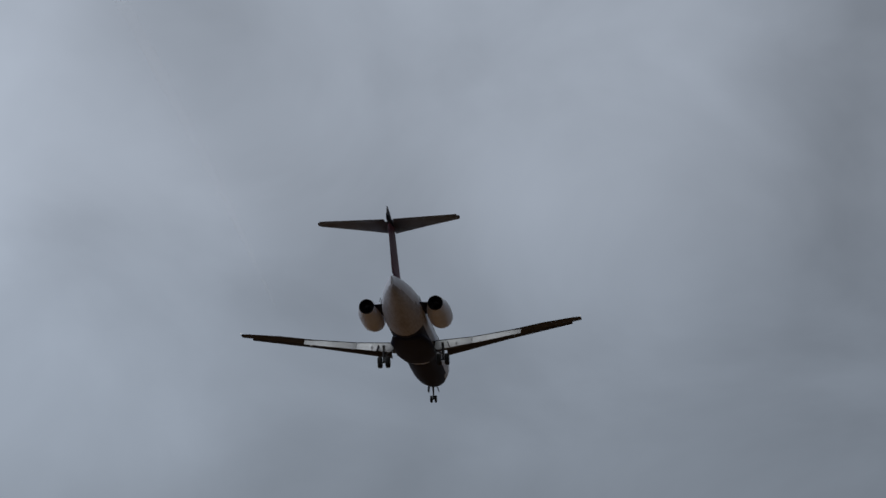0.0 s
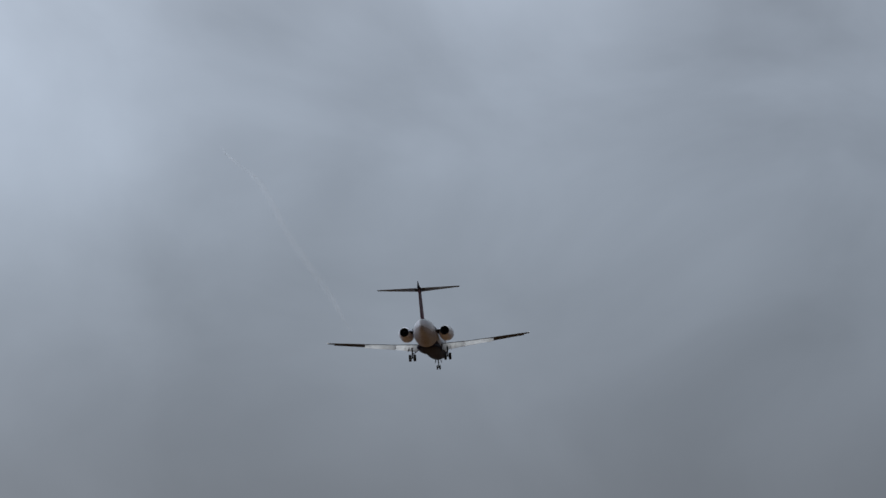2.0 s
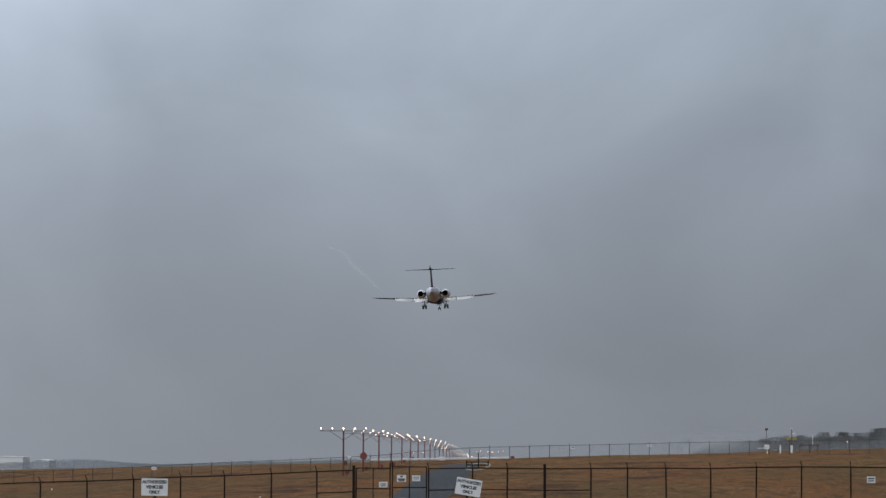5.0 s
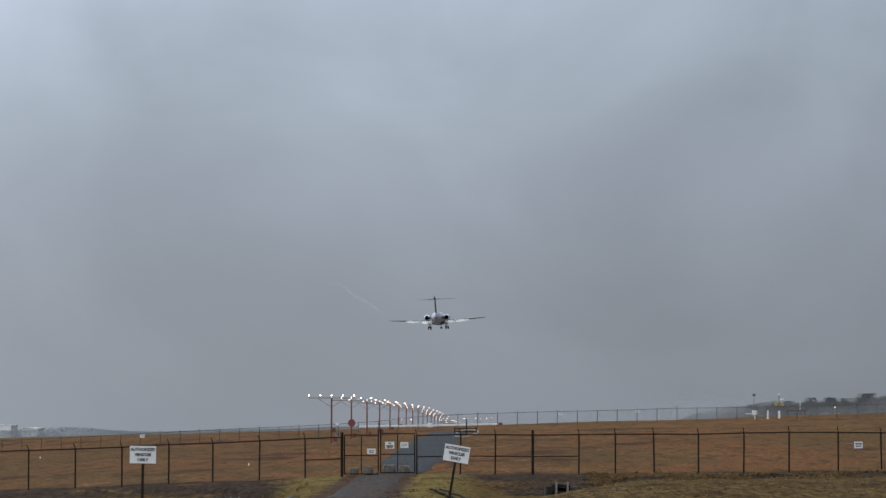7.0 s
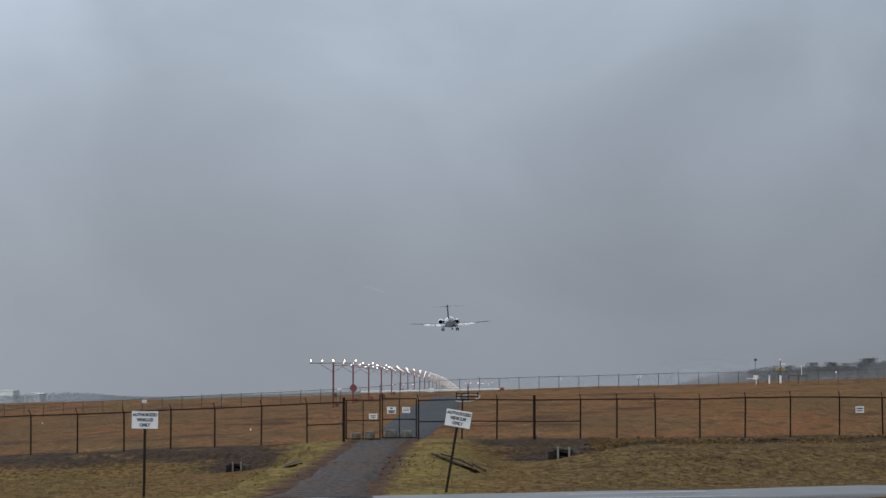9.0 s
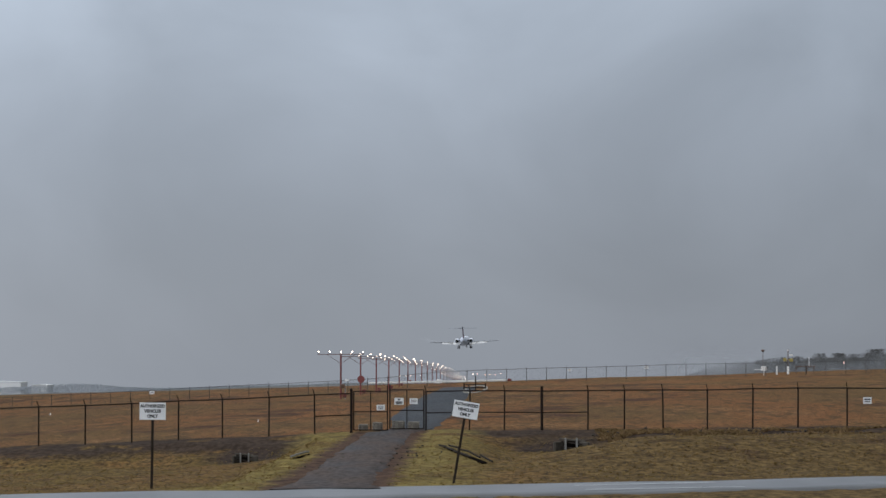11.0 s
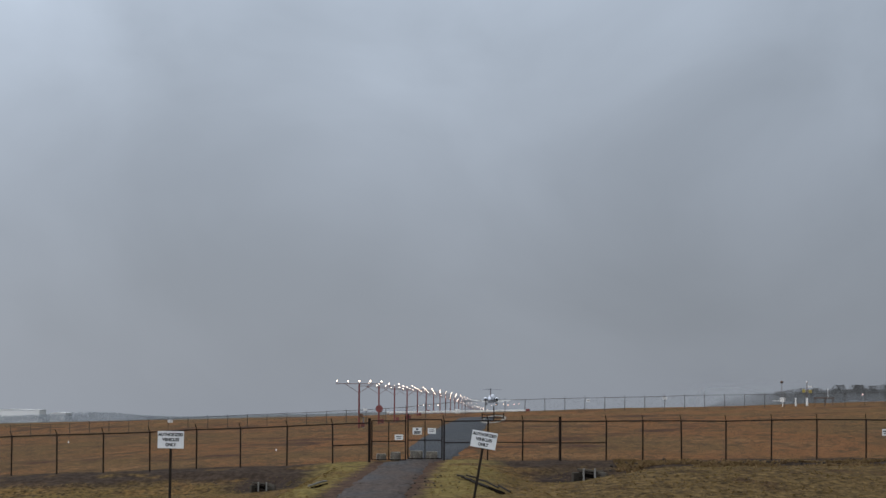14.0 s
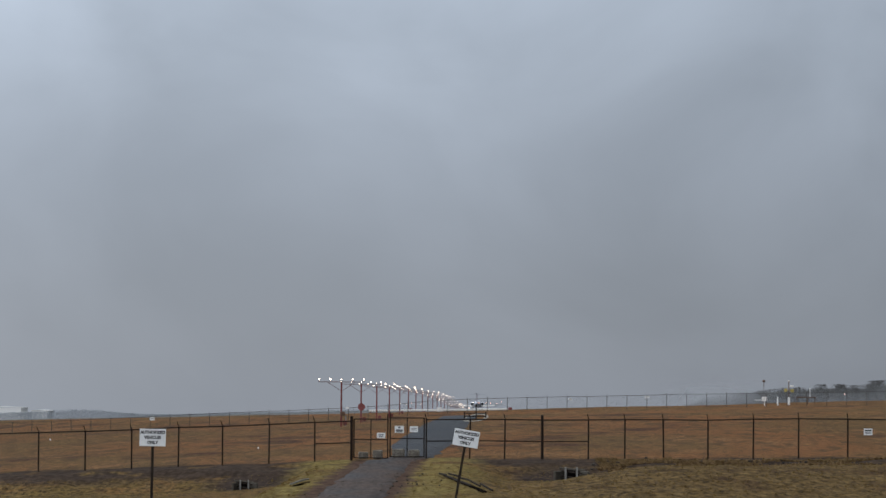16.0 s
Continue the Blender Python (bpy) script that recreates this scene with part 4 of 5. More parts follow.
def approach_lights():
    for k in range(21):
        y = 226 + 30.48 * k
        z0 = land(AXIS_X, y)
        top = max(light_top(y), z0 + 0.5)
        h = top - z0
        s = holder("approach_light_bar", pose(AXIS_X, y, z0), "red steel approach light bar with five glowing lamps", "approach light", "approach light bars")
        bm = bmesh.new()
        rod(bm, (0, 0, -0.2), (0, 0, h), 0.09, 0.075, 8)
        part("mast", bm, M_RED, s)
        bm = bmesh.new()
        box(bm, (4.3, 0.08, 0.065), (0, 0, h), None, 0.01)
        part("crossbeam", bm, M_BEAM, s, "faded pink-grey crossbeam")
        if h > 1.5:
            for q in (-1, 1):
                bm = bmesh.new()
                rod(bm, (0, 0, h - 0.85), (q * 1.25, 0, h - 0.04), 0.02, None, 6)
                part("brace", bm, M_BEAM, s)
        if k < 10:
            bm = bmesh.new()
            box(bm, (0.34, 0.3, 0.42), (0.36, -0.12, 0.35), None, 0.03)
            part("junction_box", bm, M_RED, s)
            if k == 0:
                bm = bmesh.new()
                box(bm, (0.42, 0.26, 0.34), (0.16, -0.12, 1.18), None, 0.03)
                part("switch_box", bm, M_BROWN, s, "brown switch box on the mast")
                bm = bmesh.new()
                rod(bm, (0.42, 0, -0.2), (0.42, 0, 1.05), 0.05, None, 8)
                part("conduit", bm, M_GALV, s, "pale conduit beside the mast")
                bm = bmesh.new()
                box(bm, (0.34, 0.03, 0.2), (0.56, -0.1, 1.72), None, 0.008)
                part("plate", bm, M_SIGN, s, "small white plate")
            if k == 1:
                bm = bmesh.new()
                rod(bm, (0.05, -0.22, 1.62), (0.05, -0.08, 1.62), 0.38, None, 24)
                part("disc", bm, M_RED, s, "round red disc fixed to the mast")
        for i in range(5):
            x = (i - 2) * 1.03
            bm = bmesh.new()
            rod(bm, (x, 0, h + 0.04), (x, 0, h + 0.16), 0.03, None, 6)
            bmesh.ops.create_uvsphere(bm, u_segments=10, v_segments=6, radius=0.08, matrix=Matrix.Translation((x, 0.03, h + 0.22)))
            lamp = part("lamp_housing", bm, M_GALV, s)
            bm = bmesh.new()
            bmesh.ops.create_uvsphere(bm, u_segments=12, v_segments=8, radius=0.060, matrix=Matrix.Translation((x, -0.05, h + 0.23)))
            part("lens", bm, M_LAMP, lamp, "glowing warm white lens", smooth=True)


def localizer():
    """Long pale antenna array across the field, just short of the crest."""
    x0, y, z = -10.46, 370.0, -0.80
    a = holder("localizer_antenna", pose(x0, y, land(x0, y), 0, -1.1, 0), "long low white antenna array across the field", "antenna")
    zz = z - land(x0, y)
    bm = bmesh.new()
    box(bm, (20.9, 0.3, 0.27), (0, 0, zz), None, 0.05)
    part("beam", bm, M_PALE, a)
    bm = bmesh.new()
    box(bm, (0.75, 0.5, 0.66), (0.15, 0, zz), None, 0.06)
    part("equipment_box", bm, M_PALE, a)
    bm = bmesh.new()
    box(bm, (0.6, 0.4, 0.5), (10.75, 0, zz), None, 0.05)
    part("end_box", bm, M_RED, a, "dark red box on the array's end")
    for i in range(11):
        x = -10.2 + 2.04 * i
        bm = bmesh.new()
        rod(bm, (x, 0, -0.4 + land(x0 + x, y) - land(x0, y)), (x, 0, zz), 0.06, None, 6)
        part("support", bm, M_RED, a)


def small_lights():
    """Runway lights beyond the crest on low stakes."""
    spots = [(x, 640, 0.2, c) for x, c in ((-28, 0), (-26.6, 0), (-25.1, 1), (-22.7, 0), (-20.8, 1))]
    spots += [(-9.0, 640, 0.55, 0), (-7.7, 640, 0.6, 1), (-5.8, 640, 0.45, 2), (-4.7, 640, 0.45, 2), (-3.1, 640, 0.45, 1), (-1.8, 640, 0.75, 1), (57.0, 420, 2.25, 1)]
    for x, y, up, hue in spots:
        z = land(x, y)
        top = up
        s = holder("runway_light", pose(x, y, z), "small glowing runway light on a stake beyond the field", "runway light", "runway lights")
        bm = bmesh.new()
        rod(bm, (0, 0, -0.1), (0, 0, top - z), 0.035, None, 6)
        part("stake", bm, M_GALV, s)
        bm = bmesh.new()
        bmesh.ops.create_uvsphere(bm, u_segments=10, v_segments=6, radius=0.08, matrix=Matrix.Translation((0, 0, top - z)))
        part("lens", bm, (M_LAMP, M_REDLAMP, M_AMBER)[hue], s, "", smooth=True)


def runway():
    lines = []
    for k in range(0, 41):
        y = 850 + k * 70
        lines.append([(AXIS_X + u, y, land(AXIS_X + u, y) + 0.05) for u in (-23, -10, 0, 10, 23)])
    tagged(ribbon("runway", lines, M_RUNWAY), "pale concrete runway beyond the field", "runway", kind="structure")


# ---- ditch works ----
def culverts():
    for x, y, turn in ((-12.75, 119.5, 12), (3.1, 120.0, -4)):
        z = land(x, y)
        k = 0.76 if x < 0 else 1.05
        c = holder("culvert_headwall", pose(x, y, z - 0.02, 0, 0, turn) @ Matrix.Scale(k, 4), "concrete culvert mouth with timber trash rack in the ditch", "culvert", "culverts in the ditch")
        bm = bmesh.new()
        box(bm, (1.2, 0.16, 0.10), (0, 0.3, 0.52), Matrix.Rotation(radians(5), 4, "Y"), 0.02)
        part("lintel", bm, M_SLAB, c)
        for s in (-1, 1):
            bm = bmesh.new()
            box(bm, (0.14, 0.8, 0.5), (s * 0.58, 0.05, 0.2), Matrix.Rotation(s * radians(32), 4, "Z"), 0.03)
            part("wing_wall", bm, M_SLAB, c)
        # black box in place of the shade inside the pipe
        bm = bmesh.new()
        box(bm, (1.0, 0.1, 0.55), (0, 0.5, 0.2))
        part("pipe_mouth", bm, M_SLOT, c, "dark opening of the pipe")
        for q in (-0.28, 0.24):
            bm = bmesh.new()
            box(bm, (0.09, 0.09, 0.7), (q, -0.1, 0.28), None, 0.012)
            part("rack_post", bm, M_CONC, c)
        for h in (0.15, 0.4):
            bm = bmesh.new()
            box(bm, (1.0, 0.08, 0.07), (0, -0.02, h), Matrix.Rotation(radians(8), 4, "Y"), 0.01)
            part("rack_bar", bm, M_DARKWALL, c)
    # slabs along the side drains of the drive
    for (x0, y0), (x1, y1), apart in (((-8.45, 96.0), (-8.15, 101.0), 0.0), ((-2.75, 106.0), (-0.75, 88.6), 0.42)):
        o = holder("drain_slab", pose(x0, y0, land(x0, y0)), "weathered timber edging of the drain beside the drive", "drain edging", "drains beside the drive")
        p, q = Vector((0, 0, 0.12)), Vector((x1 - x0, y1 - y0, land(x1, y1) - land(x0, y0) + 0.12))
        turn = (q - p).to_track_quat("Y", "Z").to_matrix().to_4x4()
        long = (q - p).length
        for k, (dx, cut) in enumerate(((apart / 2, 1.0), (-apart / 2, 0.78)) if apart else ((0.0, 1.0),)):
            bm = bmesh.new()
            n = 4
            for i in range(n):
                box(bm, (0.06, long * cut / n * 0.985, 0.07), (0, (i + 0.5 - n / 2) * long * cut / n - k * long * 0.1, random.uniform(-0.02, 0.02)),
                    Matrix.Rotation(radians(random.uniform(-1.2, 1.2)), 4, "X"), 0.015)
            bmesh.ops.transform(bm, matrix=Matrix.Translation((p + q) / 2 + Vector((dx, 0, 0))) @ turn, verts=bm.verts)
            part("edge_board", bm, M_DARKWALL if apart else M_CONC, o)
        # black strip that paints the shade down in the drain
        bm = bmesh.new()
        box(bm, (max(0.07, apart - 0.24), long * 0.92, 0.2), (p + q) / 2 + Vector((0 if apart else 0.07, 0, -0.17)), turn, 0.03)
        part("drain_face", bm, M_SLOT, o, "drain slot filled with painted dark shade")


# ---- instruments beside the runway, right ----
def field_instruments():
    y = 332.0
    z = land(37.6, y)
    s = holder("weather_mast", pose(37.6, y, z), "white and yellow instrument mast standing in the field", "mast")
    bm = bmesh.new()
    rod(bm, (0, 0, -0.2), (0, 0, 3.2), 0.07, 0.05, 8)
    part("pole", bm, M_BROWN, s)
    bm = bmesh.new()
    box(bm, (0.28, 0.25, 1.1), (0, -0.02, 0.5), None, 0.03)
    part("base_cover", bm, M_PALE, s, "white base cover")
    bm = bmesh.new()
    box(bm, (0.42, 0.2, 0.42), (-0.42, 0, 1.95), None, 0.03)
    box(bm, (0.42, 0.2, 0.42), (0.45, 0, 1.9), None, 0.03)
    box(bm, (1.2, 0.06, 0.06), (0, 0, 1.95))
    part("cross_arm", bm, M_YELLOW, s, "yellow cross arm with boxes")
    bm = bmesh.new()
    box(bm, (0.5, 0.2, 0.2), (0.4, 0, 2.55), None, 0.02)
    part("sensor", bm, M_PALE, s)
    bm = bmesh.new()
    bmesh.ops.create_uvsphere(bm, u_segments=10, v_segments=6, radius=0.12, matrix=Matrix.Translation((0, 0, 3.2)))
    part("cap", bm, M_PALE, s)
    p = holder("marker_post", pose(36.1, y, land(36.1, y)), "short white marker post in the field", "post")
    bm = bmesh.new()
    rod(bm, (0, 0, -0.2), (0, 0, 1.15), 0.13, 0.09, 8)
    part("stake", bm, M_PALE, p)
    t = holder("equipment_table", pose(40.1, y + 2, land(40.1, y + 2)), "low brown steel equipment platform in the field", "platform")
    bm = bmesh.new()
    box(bm, (2.7, 1.0, 0.13), (0, 0, 0.95), None, 0.02)
    part("deck", bm, M_BROWN, t)
    for q in (-1.2, 0.2, 1.2):
        bm = bmesh.new()
        rod(bm, (q, 0, -0.2), (q, 0, 0.95), 0.06, None, 6)
        part("leg", bm, M_BROWN, t)
    bm = bmesh.new()
    rod(bm, (0.55, 0, 1.0), (0.55, 0, 2.2), 0.04, None, 6)
    part("rod_antenna", bm, M_PALE, t)
    b = holder("wind_sensor_mast", pose(90.8, 880, land(90.8, 880)), "thin far grey mast with a round head in the mist", "mast")
    bm = bmesh.new()
    rod(bm, (0, 0, -0.2), (0, 0, 10.6), 0.14, 0.10, 6)
    part("pole", bm, M_BROWN, b)
    bm = bmesh.new()
    bmesh.ops.create_uvsphere(bm, u_segments=12, v_segments=8, radius=0.62, matrix=Matrix.Translation((0, 0, 10.9)) @ Matrix.Diagonal((1, 1, 0.75, 1)))
    part("head", bm, M_BROWN, b, smooth=True)
    w = holder("equipment_cabinet", pose(34.35, 332, land(34.35, 332)), "low white equipment cabinet behind the far fence", "cabinet")
    bm = bmesh.new()
    box(bm, (0.7, 0.5, 0.6), (0, 0, 0.9), None, 0.03)
    box(bm, (1.6, 0.3, 0.1), (-0.5, 0, 0.75), None, 0.02)
    box(bm, (0.1, 0.1, 0.8), (0, 0, 0.4))
    part("body", bm, M_PALE, w)
    for mx, my, mh in ((-16.2, 160.0, 0.13), (-38.7, 208.0, 0.16)):
        k = holder("field_stake", pose(mx, my, land(mx, my)), "small white painted stake in the winter grass", "stake", "white stakes in the field")
        bm = bmesh.new()
        box(bm, (0.07, 0.07, mh + 0.1), (0, 0, mh / 2 - 0.05), None, 0.01)
        part("stake", bm, M_PALE, k)
    # dark frame beside the airfield track
    f = holder("barrier_frame", pose(-3.4, 254, land(-3.4, 254)), "dark steel barrier frame at the edge of the airfield track", "barrier")
    for q in (-1.1, 0.1, 1.1):
        bm = bmesh.new()
        rod(bm, (q, 0, -0.1), (q, 0, 0.72 + (0.75 if q == 0.1 else 0)), 0.07, None, 6)
        part("post", bm, M_POSTS, f)
    for h in (0.25, 0.55):
        bm = bmesh.new()
        rod(bm, (-1.1, 0, h), (1.1, 0, h), 0.05, None, 6)
        part("rail", bm, M_POSTS, f)
    # fence notice
    n = holder("fence_notice", pose(18.7, FENCE_Y - 0.08, land(18.7, FENCE_Y) + 1.42), "white notice plate wired to the chain-link fence", "sign")
    board("plate", 0.44, 0.34, n, Matrix.Identity(4), (), "", ((0.34, 0.07, 0, 0.06), (0.3, 0.05, 0, -0.06)))


# ---- far woods and buildings ----
def tree(name_seed, h, w):
    """Bare winter tree: tapered trunk, limbs and a broken cloud of twig clumps."""
    rnd = random.Random(name_seed)
    t = holder("tree", pose(0, 0, 0), "bare grey winter tree in the distant wood", "tree", "far trees")
    bm = bmesh.new()
    rod(bm, (0, 0, -1), (0, 0, h * 0.55), 0.035 * h, 0.015 * h, 6)
    for i in range(6):
        a = rnd.uniform(0, 6.28)
        z0 = h * rnd.uniform(0.25, 0.5)
        rod(bm, (0, 0, z0), (math.cos(a) * w * 0.4, math.sin(a) * w * 0.4, h * rnd.uniform(0.6, 0.9)), 0.012 * h, 0.004 * h, 4)
    part("trunk", bm, M_BARK, t)
    verts, faces = [], []
    for i in range(3600):
        a, u = rnd.uniform(0, 6.28), rnd.random() ** 0.5
        zz = rnd.uniform(0.04, 1.0)
        rad = w * 0.5 * u * math.sqrt(max(0.03, 1 - (zz * 1.45 - 0.6) ** 2)) * (0.8 + 0.35 * math.sin(3 * a + name_seed))
        c = Vector((math.cos(a) * rad, math.sin(a) * rad, zz * h))
        s = rnd.uniform(0.008, 0.020) * h
        d = [Vector((rnd.uniform(-1, 1), rnd.uniform(-1, 1), rnd.uniform(-0.6, 1.4))) * s for _ in range(4)]
        b = len(verts)
        verts += [c + q for q in d]
        faces += [(b, b + 1, b + 2), (b, b + 2, b + 3), (b, b + 1, b + 3), (b + 1, b + 2, b + 3)]
    me = bpy.data.meshes.new("crown")
    me.from_pydata(verts, [], faces)
    me.materials.append(M_WOODS)
    o = new("crown", me)
    o.parent = t
    return t


def far_woods():
    kinds = [tree(i, 10 + 1.2 * i, 8 + i) for i in range(4)]
    rnd = random.Random(5)
    spots = []
    # right: a wood that climbs out of the murk
    for i in range(240):
        a = 0.074 + 0.27 * rnd.random() ** 1.15
        d = rnd.uniform(850, 960)
        tall = 5.6 + 3.2 * smoothstep(0.08, 0.135, a) + 2.6 * smoothstep(0.142, 0.155, a)
        tall *= 0.35 + 0.65 * smoothstep(0.068, 0.100, a)
        spots.append((a * d, d, tall * rnd.uniform(0.75, 1.1) / 11.8))
    used = set()
    for i, (x, y, k) in enumerate(spots):
        base = kinds[i % 4]
        m = Matrix.Translation((x, y, land(x, y) - 0.5)) @ Matrix.Rotation(rnd.uniform(0, 6.28), 4, "Z")
        if base not in used:
            used.add(base)
            o = base
            o.matrix_basis = m
        else:
            o = copy_thing(base, m)
        o.scale = (k, k, k)


def far_thicket():
    """Low bare woods along the misty edge of the airfield, one broken mass of twig clumps."""
    rnd = random.Random(11)
    verts, faces = [], []

    def mass(name, material, label):
        me = bpy.data.meshes.new(name)
        me.from_pydata(verts, [], faces)
        me.materials.append(material)
        tagged(new(name, me), label, "bushes", kind="stuff")
        verts.clear()
        faces.clear()

    def clump(x, d, top, s):
        c = Vector((x, d, land(x, d) - 0.3 + max(0.5, top) * rnd.random() ** 0.8))
        q = [Vector((rnd.uniform(-1, 1), rnd.uniform(-1, 1), rnd.uniform(-0.6, 1.0))) * s for _ in range(4)]
        n = len(verts)
        verts.extend(c + v for v in q)
        faces.extend(((n, n + 1, n + 2), (n, n + 2, n + 3), (n, n + 1, n + 3), (n + 1, n + 2, n + 3)))

    # left: farthest woods, coloured pale to stand for haze
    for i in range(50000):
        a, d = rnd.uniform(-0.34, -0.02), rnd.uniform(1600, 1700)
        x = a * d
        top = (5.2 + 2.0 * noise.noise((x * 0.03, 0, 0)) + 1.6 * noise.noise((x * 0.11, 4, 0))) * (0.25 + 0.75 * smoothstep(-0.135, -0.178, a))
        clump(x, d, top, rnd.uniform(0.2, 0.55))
    mass("hazed_thicket", M_HAZEWOOD, "low thicket along the misty airfield edge, paled by distance haze")
    for i in range(60000):
        a, d = 0.06 + 0.29 * rnd.random(), rnd.uniform(965, 1010)
        x = a * d
        top = (7.0 + 3.3 * smoothstep(0.07, 0.12, a) + 2.4 * smoothstep(0.142, 0.160, a)) * (0.9 + 0.18 * noise.noise((x * 0.05, 0, 0)) + 0.1 * noise.noise((x * 0.2, 4, 0))) * smoothstep(0.060, 0.090, a)
        clump(x, d, top, rnd.uniform(0.15, 0.45))
    mass("far_thicket", M_MISTWOOD, "low bare grey thicket along the misty airfield edge")


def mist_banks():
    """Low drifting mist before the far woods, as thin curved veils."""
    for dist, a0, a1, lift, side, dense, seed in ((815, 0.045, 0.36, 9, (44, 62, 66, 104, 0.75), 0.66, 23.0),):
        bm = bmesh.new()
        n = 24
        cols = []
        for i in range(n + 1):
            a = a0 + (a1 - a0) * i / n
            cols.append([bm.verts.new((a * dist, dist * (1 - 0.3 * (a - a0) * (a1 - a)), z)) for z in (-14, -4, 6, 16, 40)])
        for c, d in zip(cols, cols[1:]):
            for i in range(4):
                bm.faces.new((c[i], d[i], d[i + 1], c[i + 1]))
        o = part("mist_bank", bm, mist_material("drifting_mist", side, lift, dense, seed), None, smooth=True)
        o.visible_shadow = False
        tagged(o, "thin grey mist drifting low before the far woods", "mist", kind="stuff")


def hangars():
    for x, y, w, h in ((-357, 1730, 33, 8.6), (-326, 1722, 11, 5.6)):
        z = land(x, y)
        b = holder("hangar", pose(x, y, z), "distant low white hangar behind trees", "building", "far hangars")
        bm = bmesh.new()
        box(bm, (w, 24, h), (0, 0, h / 2))
        part("wall", bm, M_PALE, b)
        bm = bmesh.new()
        prof = [(-w / 2 - 0.5, h), (0, h + 0.5), (w / 2 + 0.5, h), (w / 2 + 0.5, h + 0.4), (0, h + 0.9), (-w / 2 - 0.5, h + 0.4)]
        loft(bm, [[(q, yy, zz) for q, zz in prof] for yy in (-12.5, 12.5)])
        part("roof", bm, M_PALE, b)
        for i in range(int(w // 6)):
            bm = bmesh.new()
            box(bm, (4.4, 0.2, h * 0.6), (-w / 2 + 3.5 + i * 6, -12.05, h * 0.32))
            part("door", bm, M_PALE, b)


def turf(name, count, y0, y1, x_of, size, colours, keep, seed, lift=0.25):
    """Tufts of coarse grass as crossed blades in one mesh."""
    rnd = random.Random(seed)
    verts, faces = [], []
    while len(verts) < count * 9:
        y = rnd.uniform(y0, y1)
        x = rnd.uniform(*x_of(y))
        if not keep(x, y):
            continue
        z = land_top(x, y) - 0.02
        s = size * rnd.uniform(0.5, 1.3)
        for _ in range(3):
            a, l = rnd.uniform(0, 6.28), s * rnd.uniform(0.6, 1.2)
            dx, dy = math.cos(a), math.sin(a)
            b = len(verts)
            verts += [(x - dy * s * 0.4, y + dx * s * 0.4, z), (x + dy * s * 0.4, y - dx * s * 0.4, z), (x + dx * l, y + dy * l, z + l * lift)]
            faces.append((b, b + 1, b + 2))
    me = bpy.data.meshes.new(name)
    me.from_pydata(verts, [], faces)
    m = mat(name + "_blades", colours[0], 0.95, 0, 0.35, 0.2, 2.5, 0, colours[1], spec=0.1)
    let_light_through(m, 0.5)
    me.materials.append(m)
    return tagged(new(name, me), "coarse tawny winter grass tufts", "grass", kind="stuff")


def grasses():
    def verge_ok(x, y):
        return road_side(x, y) > 0.3 and abs(x - drive_x(y)) > 1.9 + 0.6 * noise.noise((x, y * 0.3, 0))

    turf("verge_grass", 24000, 68, 123, lambda y: (-0.24 * y, 0.20 * y), 0.12, ((0.235, 0.155, 0.066), (0.185, 0.135, 0.050)), verge_ok, 1, 0.35)
    turf("rough_grass", 6000, 119, 127.5, lambda y: (4.5, 0.21 * y), 0.20, ((0.26, 0.17, 0.085), (0.16, 0.105, 0.05)), lambda x, y: noise.noise((x * 0.35, y * 0.5, 2)) > -0.1, 4, 0.7)
    turf("field_grass", 16000, 131, 330, lambda y: (-0.25 * y, 0.20 * y), 0.12, ((0.30, 0.145, 0.06), (0.23, 0.128, 0.055)), lambda x, y: abs(x - drive_x(y)) > 2.6, 2)
    turf("brown_tufts", 9000, 80, 118, lambda y: (-0.24 * y, 0.20 * y), 0.085, ((0.150, 0.098, 0.042), (0.195, 0.130, 0.056)), lambda x, y: verge_ok(x, y) and noise.noise((x * 0.5, y * 0.35, 6)) > (0.1 if x < 0 else -0.15), 12, 0.5)
    turf("near_grass", 3000, 50, 68, lambda y: (-0.24 * y, 0.20 * y), 0.1, ((0.14, 0.12, 0.045), (0.11, 0.105, 0.04)), lambda x, y: road_side(x, y) < -6.6, 3)
    # stones and torn sods along the ditch lip and on the drive
    rnd = random.Random(9)
    bm = bmesh.new()
    for i in range(150):
        if i < 70:
            x, y = rnd.uniform(3, 27), 0
            y = 125.0 + rnd.gauss(0, 1.2)
            k = rnd.uniform(0.03, 0.11)
        else:
            y = rnd.uniform(84, 106)
            x = drive_x(y) + rnd.gauss(0.6, 1.1)
            k = rnd.uniform(0.025, 0.06)
        m = Matrix.Translation((x, y, land(x, y) + 0.05)) @ Matrix.Rotation(rnd.uniform(0, 6), 4, "Z") @ Matrix.Diagonal((k, k, k * 0.6, 1))
        bmesh.ops.create_icosphere(bm, subdivisions=1, radius=1, matrix=m)
    tagged(part("sods", bm, mat("dark_sods", (0.05, 0.04, 0.033), 0.95, 0, 0.4, 3, 12), None), "dark sods and stones along the ditch and drive", "stones", kind="stuff")


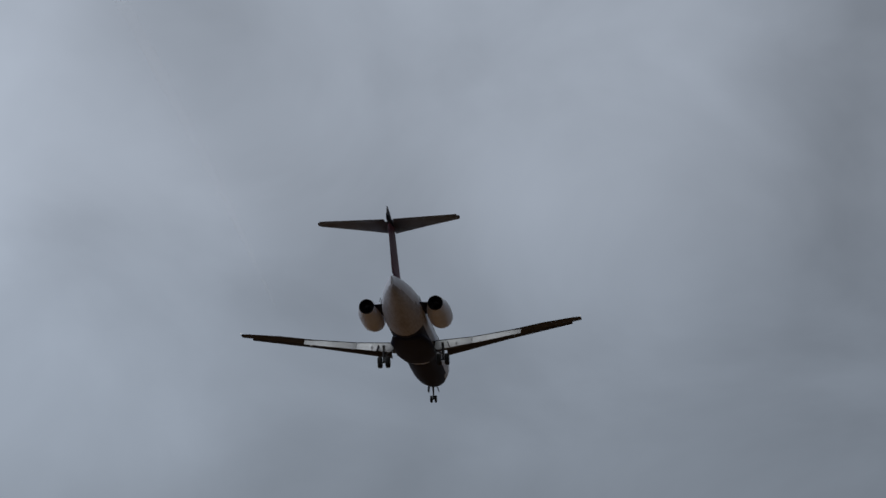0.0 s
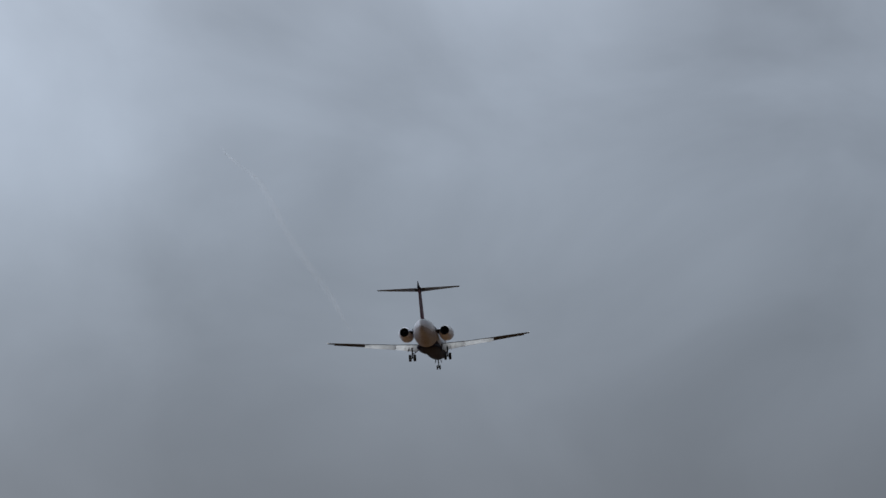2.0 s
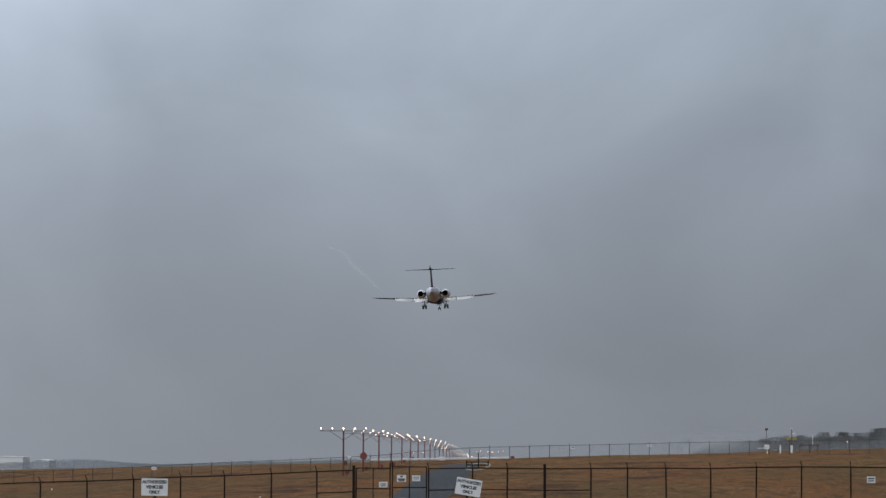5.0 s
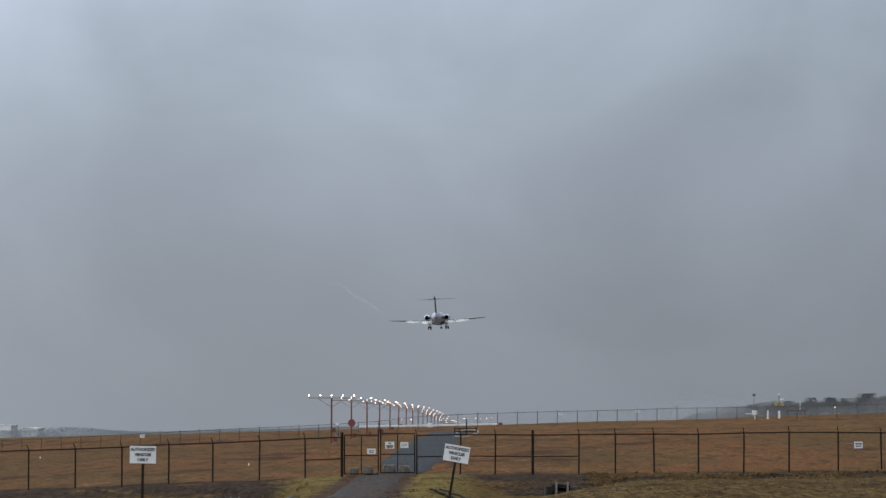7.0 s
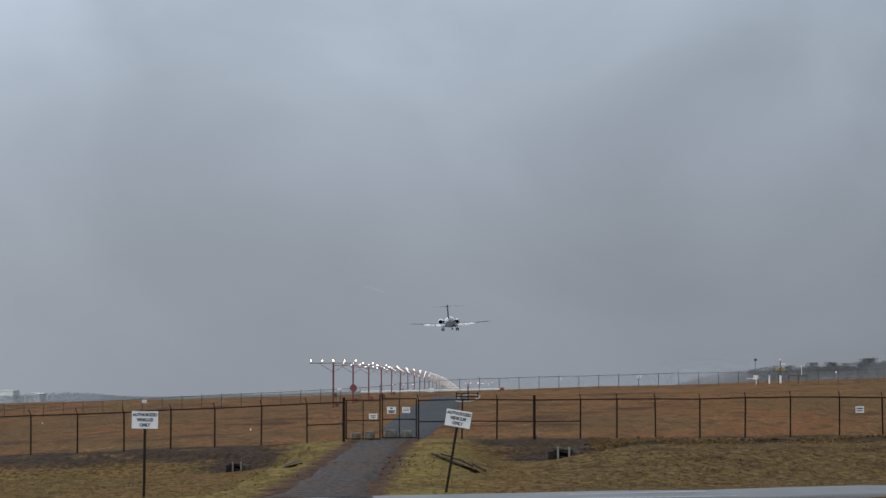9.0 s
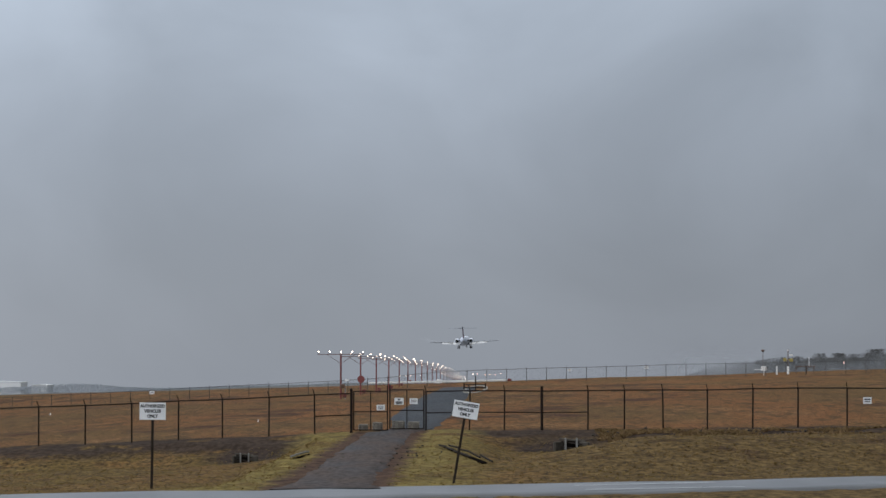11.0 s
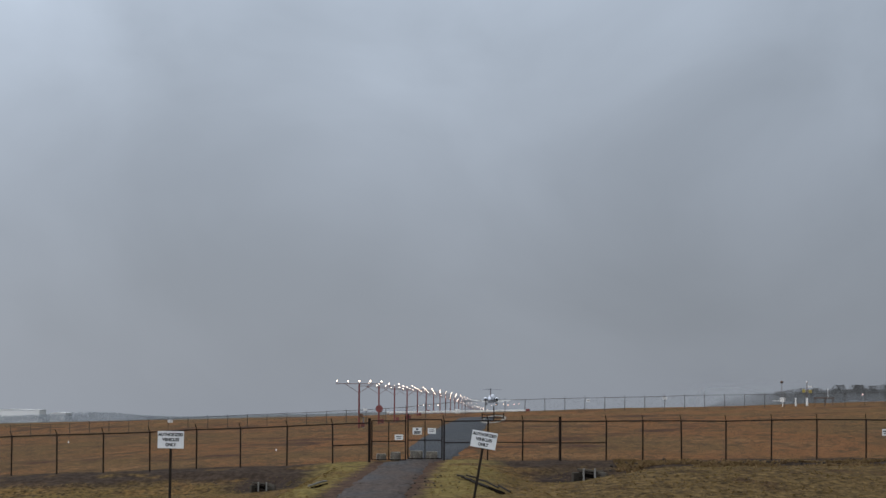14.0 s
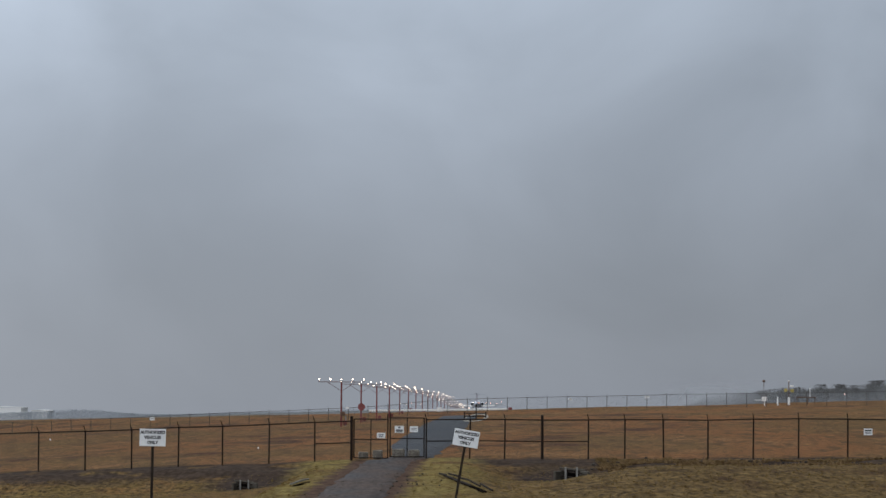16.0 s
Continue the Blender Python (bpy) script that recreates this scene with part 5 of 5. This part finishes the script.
def vapour():
    """Wake vapour shed by the left wing: nested thin veils along a sinking, curling line."""
    m = bpy.data.materials.new("thin_vapour")
    m.use_nodes = True
    nt = m.node_tree
    p = nt.nodes["Principled BSDF"]
    p.inputs["Base Color"].default_value = (0.9, 0.9, 0.92, 1)
    p.inputs["Roughness"].default_value = 1.0
    tc = nt.nodes.new("ShaderNodeTexCoord")
    n = nt.nodes.new("ShaderNodeTexNoise")
    n.inputs["Scale"].default_value, n.inputs["Detail"].default_value = 0.16, 4
    nt.links.new(tc.outputs["Object"], n.inputs["Vector"])
    r = nt.nodes.new("ShaderNodeMapRange")
    for k, v in (("From Min", 0.38), ("From Max", 0.68), ("To Min", 0.003), ("To Max", 0.038)):
        r.inputs[k].default_value = v
    nt.links.new(n.outputs[0], r.inputs[0])
    clear = nt.nodes.new("ShaderNodeBsdfTransparent")
    soft = nt.nodes.new("ShaderNodeBsdfTranslucent")
    soft.inputs[0].default_value = (0.95, 0.95, 0.97, 1)
    p.inputs["Specular IOR Level"].default_value = 0.0
    white = nt.nodes.new("ShaderNodeAddShader")
    nt.links.new(p.outputs[0], white.inputs[0])
    nt.links.new(soft.outputs[0], white.inputs[1])
    veil = nt.nodes.new("ShaderNodeMixShader")
    nt.links.new(r.outputs[0], veil.inputs[0])
    nt.links.new(clear.outputs[0], veil.inputs[1])
    nt.links.new(white.outputs[0], veil.inputs[2])
    nt.links.new(veil.outputs[0], nt.nodes["Material Output"].inputs[0])
    root = holder("vapour_trail", pose(0, 0, 0), "thin white wake vapour curling behind the airliner's wing", "vapour")
    for radius in (0.42,):
        bm = bmesh.new()
        rings = []
        for i in range(46):
            u = i / 45
            y = -118 * u
            x = 0.4 * math.sin(9 * u) * u - 1.4 * smoothstep(0.8, 1.0, u)
            z = 0.5 * math.sin(7 * u) * u - 0.8 * smoothstep(0.85, 1.0, u)
            k = radius * (0.35 + 0.65 * smoothstep(0, 0.35, u)) * (1 - 0.75 * smoothstep(0.75, 1, u)) * (1 + 0.3 * noise.noise((y * 0.2, radius * 9, 0)))
            rings.append([(x + k * math.sin(t * math.pi / 4), z + k * math.cos(t * math.pi / 4), -y) for t in range(8)])
        loft(bm, rings, caps=False)
        o = part("wisp", bm, m, root, smooth=True)
        o.visible_shadow = False
    return root


def turning_pad():
    """Pale gravel pad at the end of the airfield track."""
    cx, cy = -3.4, 260.0
    lines = [[(cx + 1.3 * k * math.cos(2 * math.pi * i / 28), cy + 34 * k * math.sin(2 * math.pi * i / 28), 0) for i in range(29)] for k in (0.72, 0.81, 0.9, 1.0)]
    lines = [[(x, y, land(x, y) + 0.06) for x, y, _ in row] for row in lines]
    tagged(ribbon("turning_loop", lines, M_GRAVEL), "pale gravel turning loop beside the airfield track", "gravel loop", kind="structure")


turning_pad()
trail = vapour()
public_road_built = ground()
public_road()
drive()
runway()
airliner = jet()
near_fence()
gate()
post_signs()
approach_lights()
localizer()
small_lights()
far_fence()
culverts()
field_instruments()
far_woods()
far_thicket()
mist_banks()
hangars()
grasses()


# ---- movement ----
def motions():
    rows = []
    for i in range(0, 22):
        t = i * 0.5
        u = t - 4.0
        rows.append((t, pose(-17.43, 491.86 + 72.81 * u - 0.019 * u * u, 39.58 - 3.288 * u - 0.046 * u * u, 1.97, -2.39 + 0.07 * max(0, t - 4), -1.59)))
    for t, x, y, z, p, b, h in ((11.5, -17.4, 1037, 12.6, 2.0, 1.6, 1.5), (12.0, -17.1, 1072.5, 10.9, 2.3, 1.4, 1.4), (12.5, -16.9, 1108, 9.2, 2.8, 1.1, 1.3),
                             (13.0, -16.9, 1143, 7.5, 3.2, 0.9, 1.2), (13.5, -16.9, 1177, 5.6, 3.4, 0.7, 1.1), (14.0, -16.9, 1211, 3.6, 3.0, 0.5, 1.0),
                             (14.5, -17.0, 1244, 1.7, 2.2, 0.3, 0.9), (15.0, -17.0, 1275, 0.9, 1.4, 0.2, 0.8), (15.5, -16.9, 1305, 0.65, 0.8, 0.1, 0.8), (16.0, -16.6, 1334, 0.5, 0.5, 0.0, 0.8)):
        rows.append((t, pose(x, y, z, p, -b, -h)))
    walk(airliner, rows)
    # the wake hangs in the air where it was shed, drifts left and sinks, and a new one forms before the touchdown
    wake = []
    for t, hx, hy, hz, tx, tz in ((0.0, -28.5, 196, 52.9, -29.5, 57.0), (2.0, -28.0, 342, 46.2, -29.5, 48.5), (4.0, -27.6, 487, 39.4, -29.6, 40.2), (5.0, -29.2, 560, 36.2, -32.0, 37.8),
                              (6.0, -31.3, 633, 32.6, -36.0, 35.0), (6.5, -31.4, 669, 31.0, -37.4, 33.8), (7.0, -31.8, 705, 29.6, -39.6, 33.6),
                              (7.5, -34.5, 715, 30.6, -38.0, 32.4), (8.0, -37.0, 720, 31.5, -36.4, 30.4), (8.5, -38.0, 760, 32.0, -37.6, 30.0), (9.5, -38.0, 860, 26.0, -37.0, 24.0), (11.0, -28.4, 998, 13.6, -30.0, 13.8), (11.5, -27.4, 1033, 12.0, -30.0, 12.8),
                              (12.5, -28.6, 1104, 8.6, -31.6, 9.6), (13.5, -34.0, 1150, 8.4, -36.2, 9.0), (14.2, -35.0, 1160, 5.0, -37.0, 6.0), (16.0, -35.0, 1180, -4.0, -37.0, -3.5)):
        wake.append((t, look((hx, hy, hz), (hx + (hx - tx), hy + 118, hz + (hz - tz)))))
    walk(trail, wake)


motions()
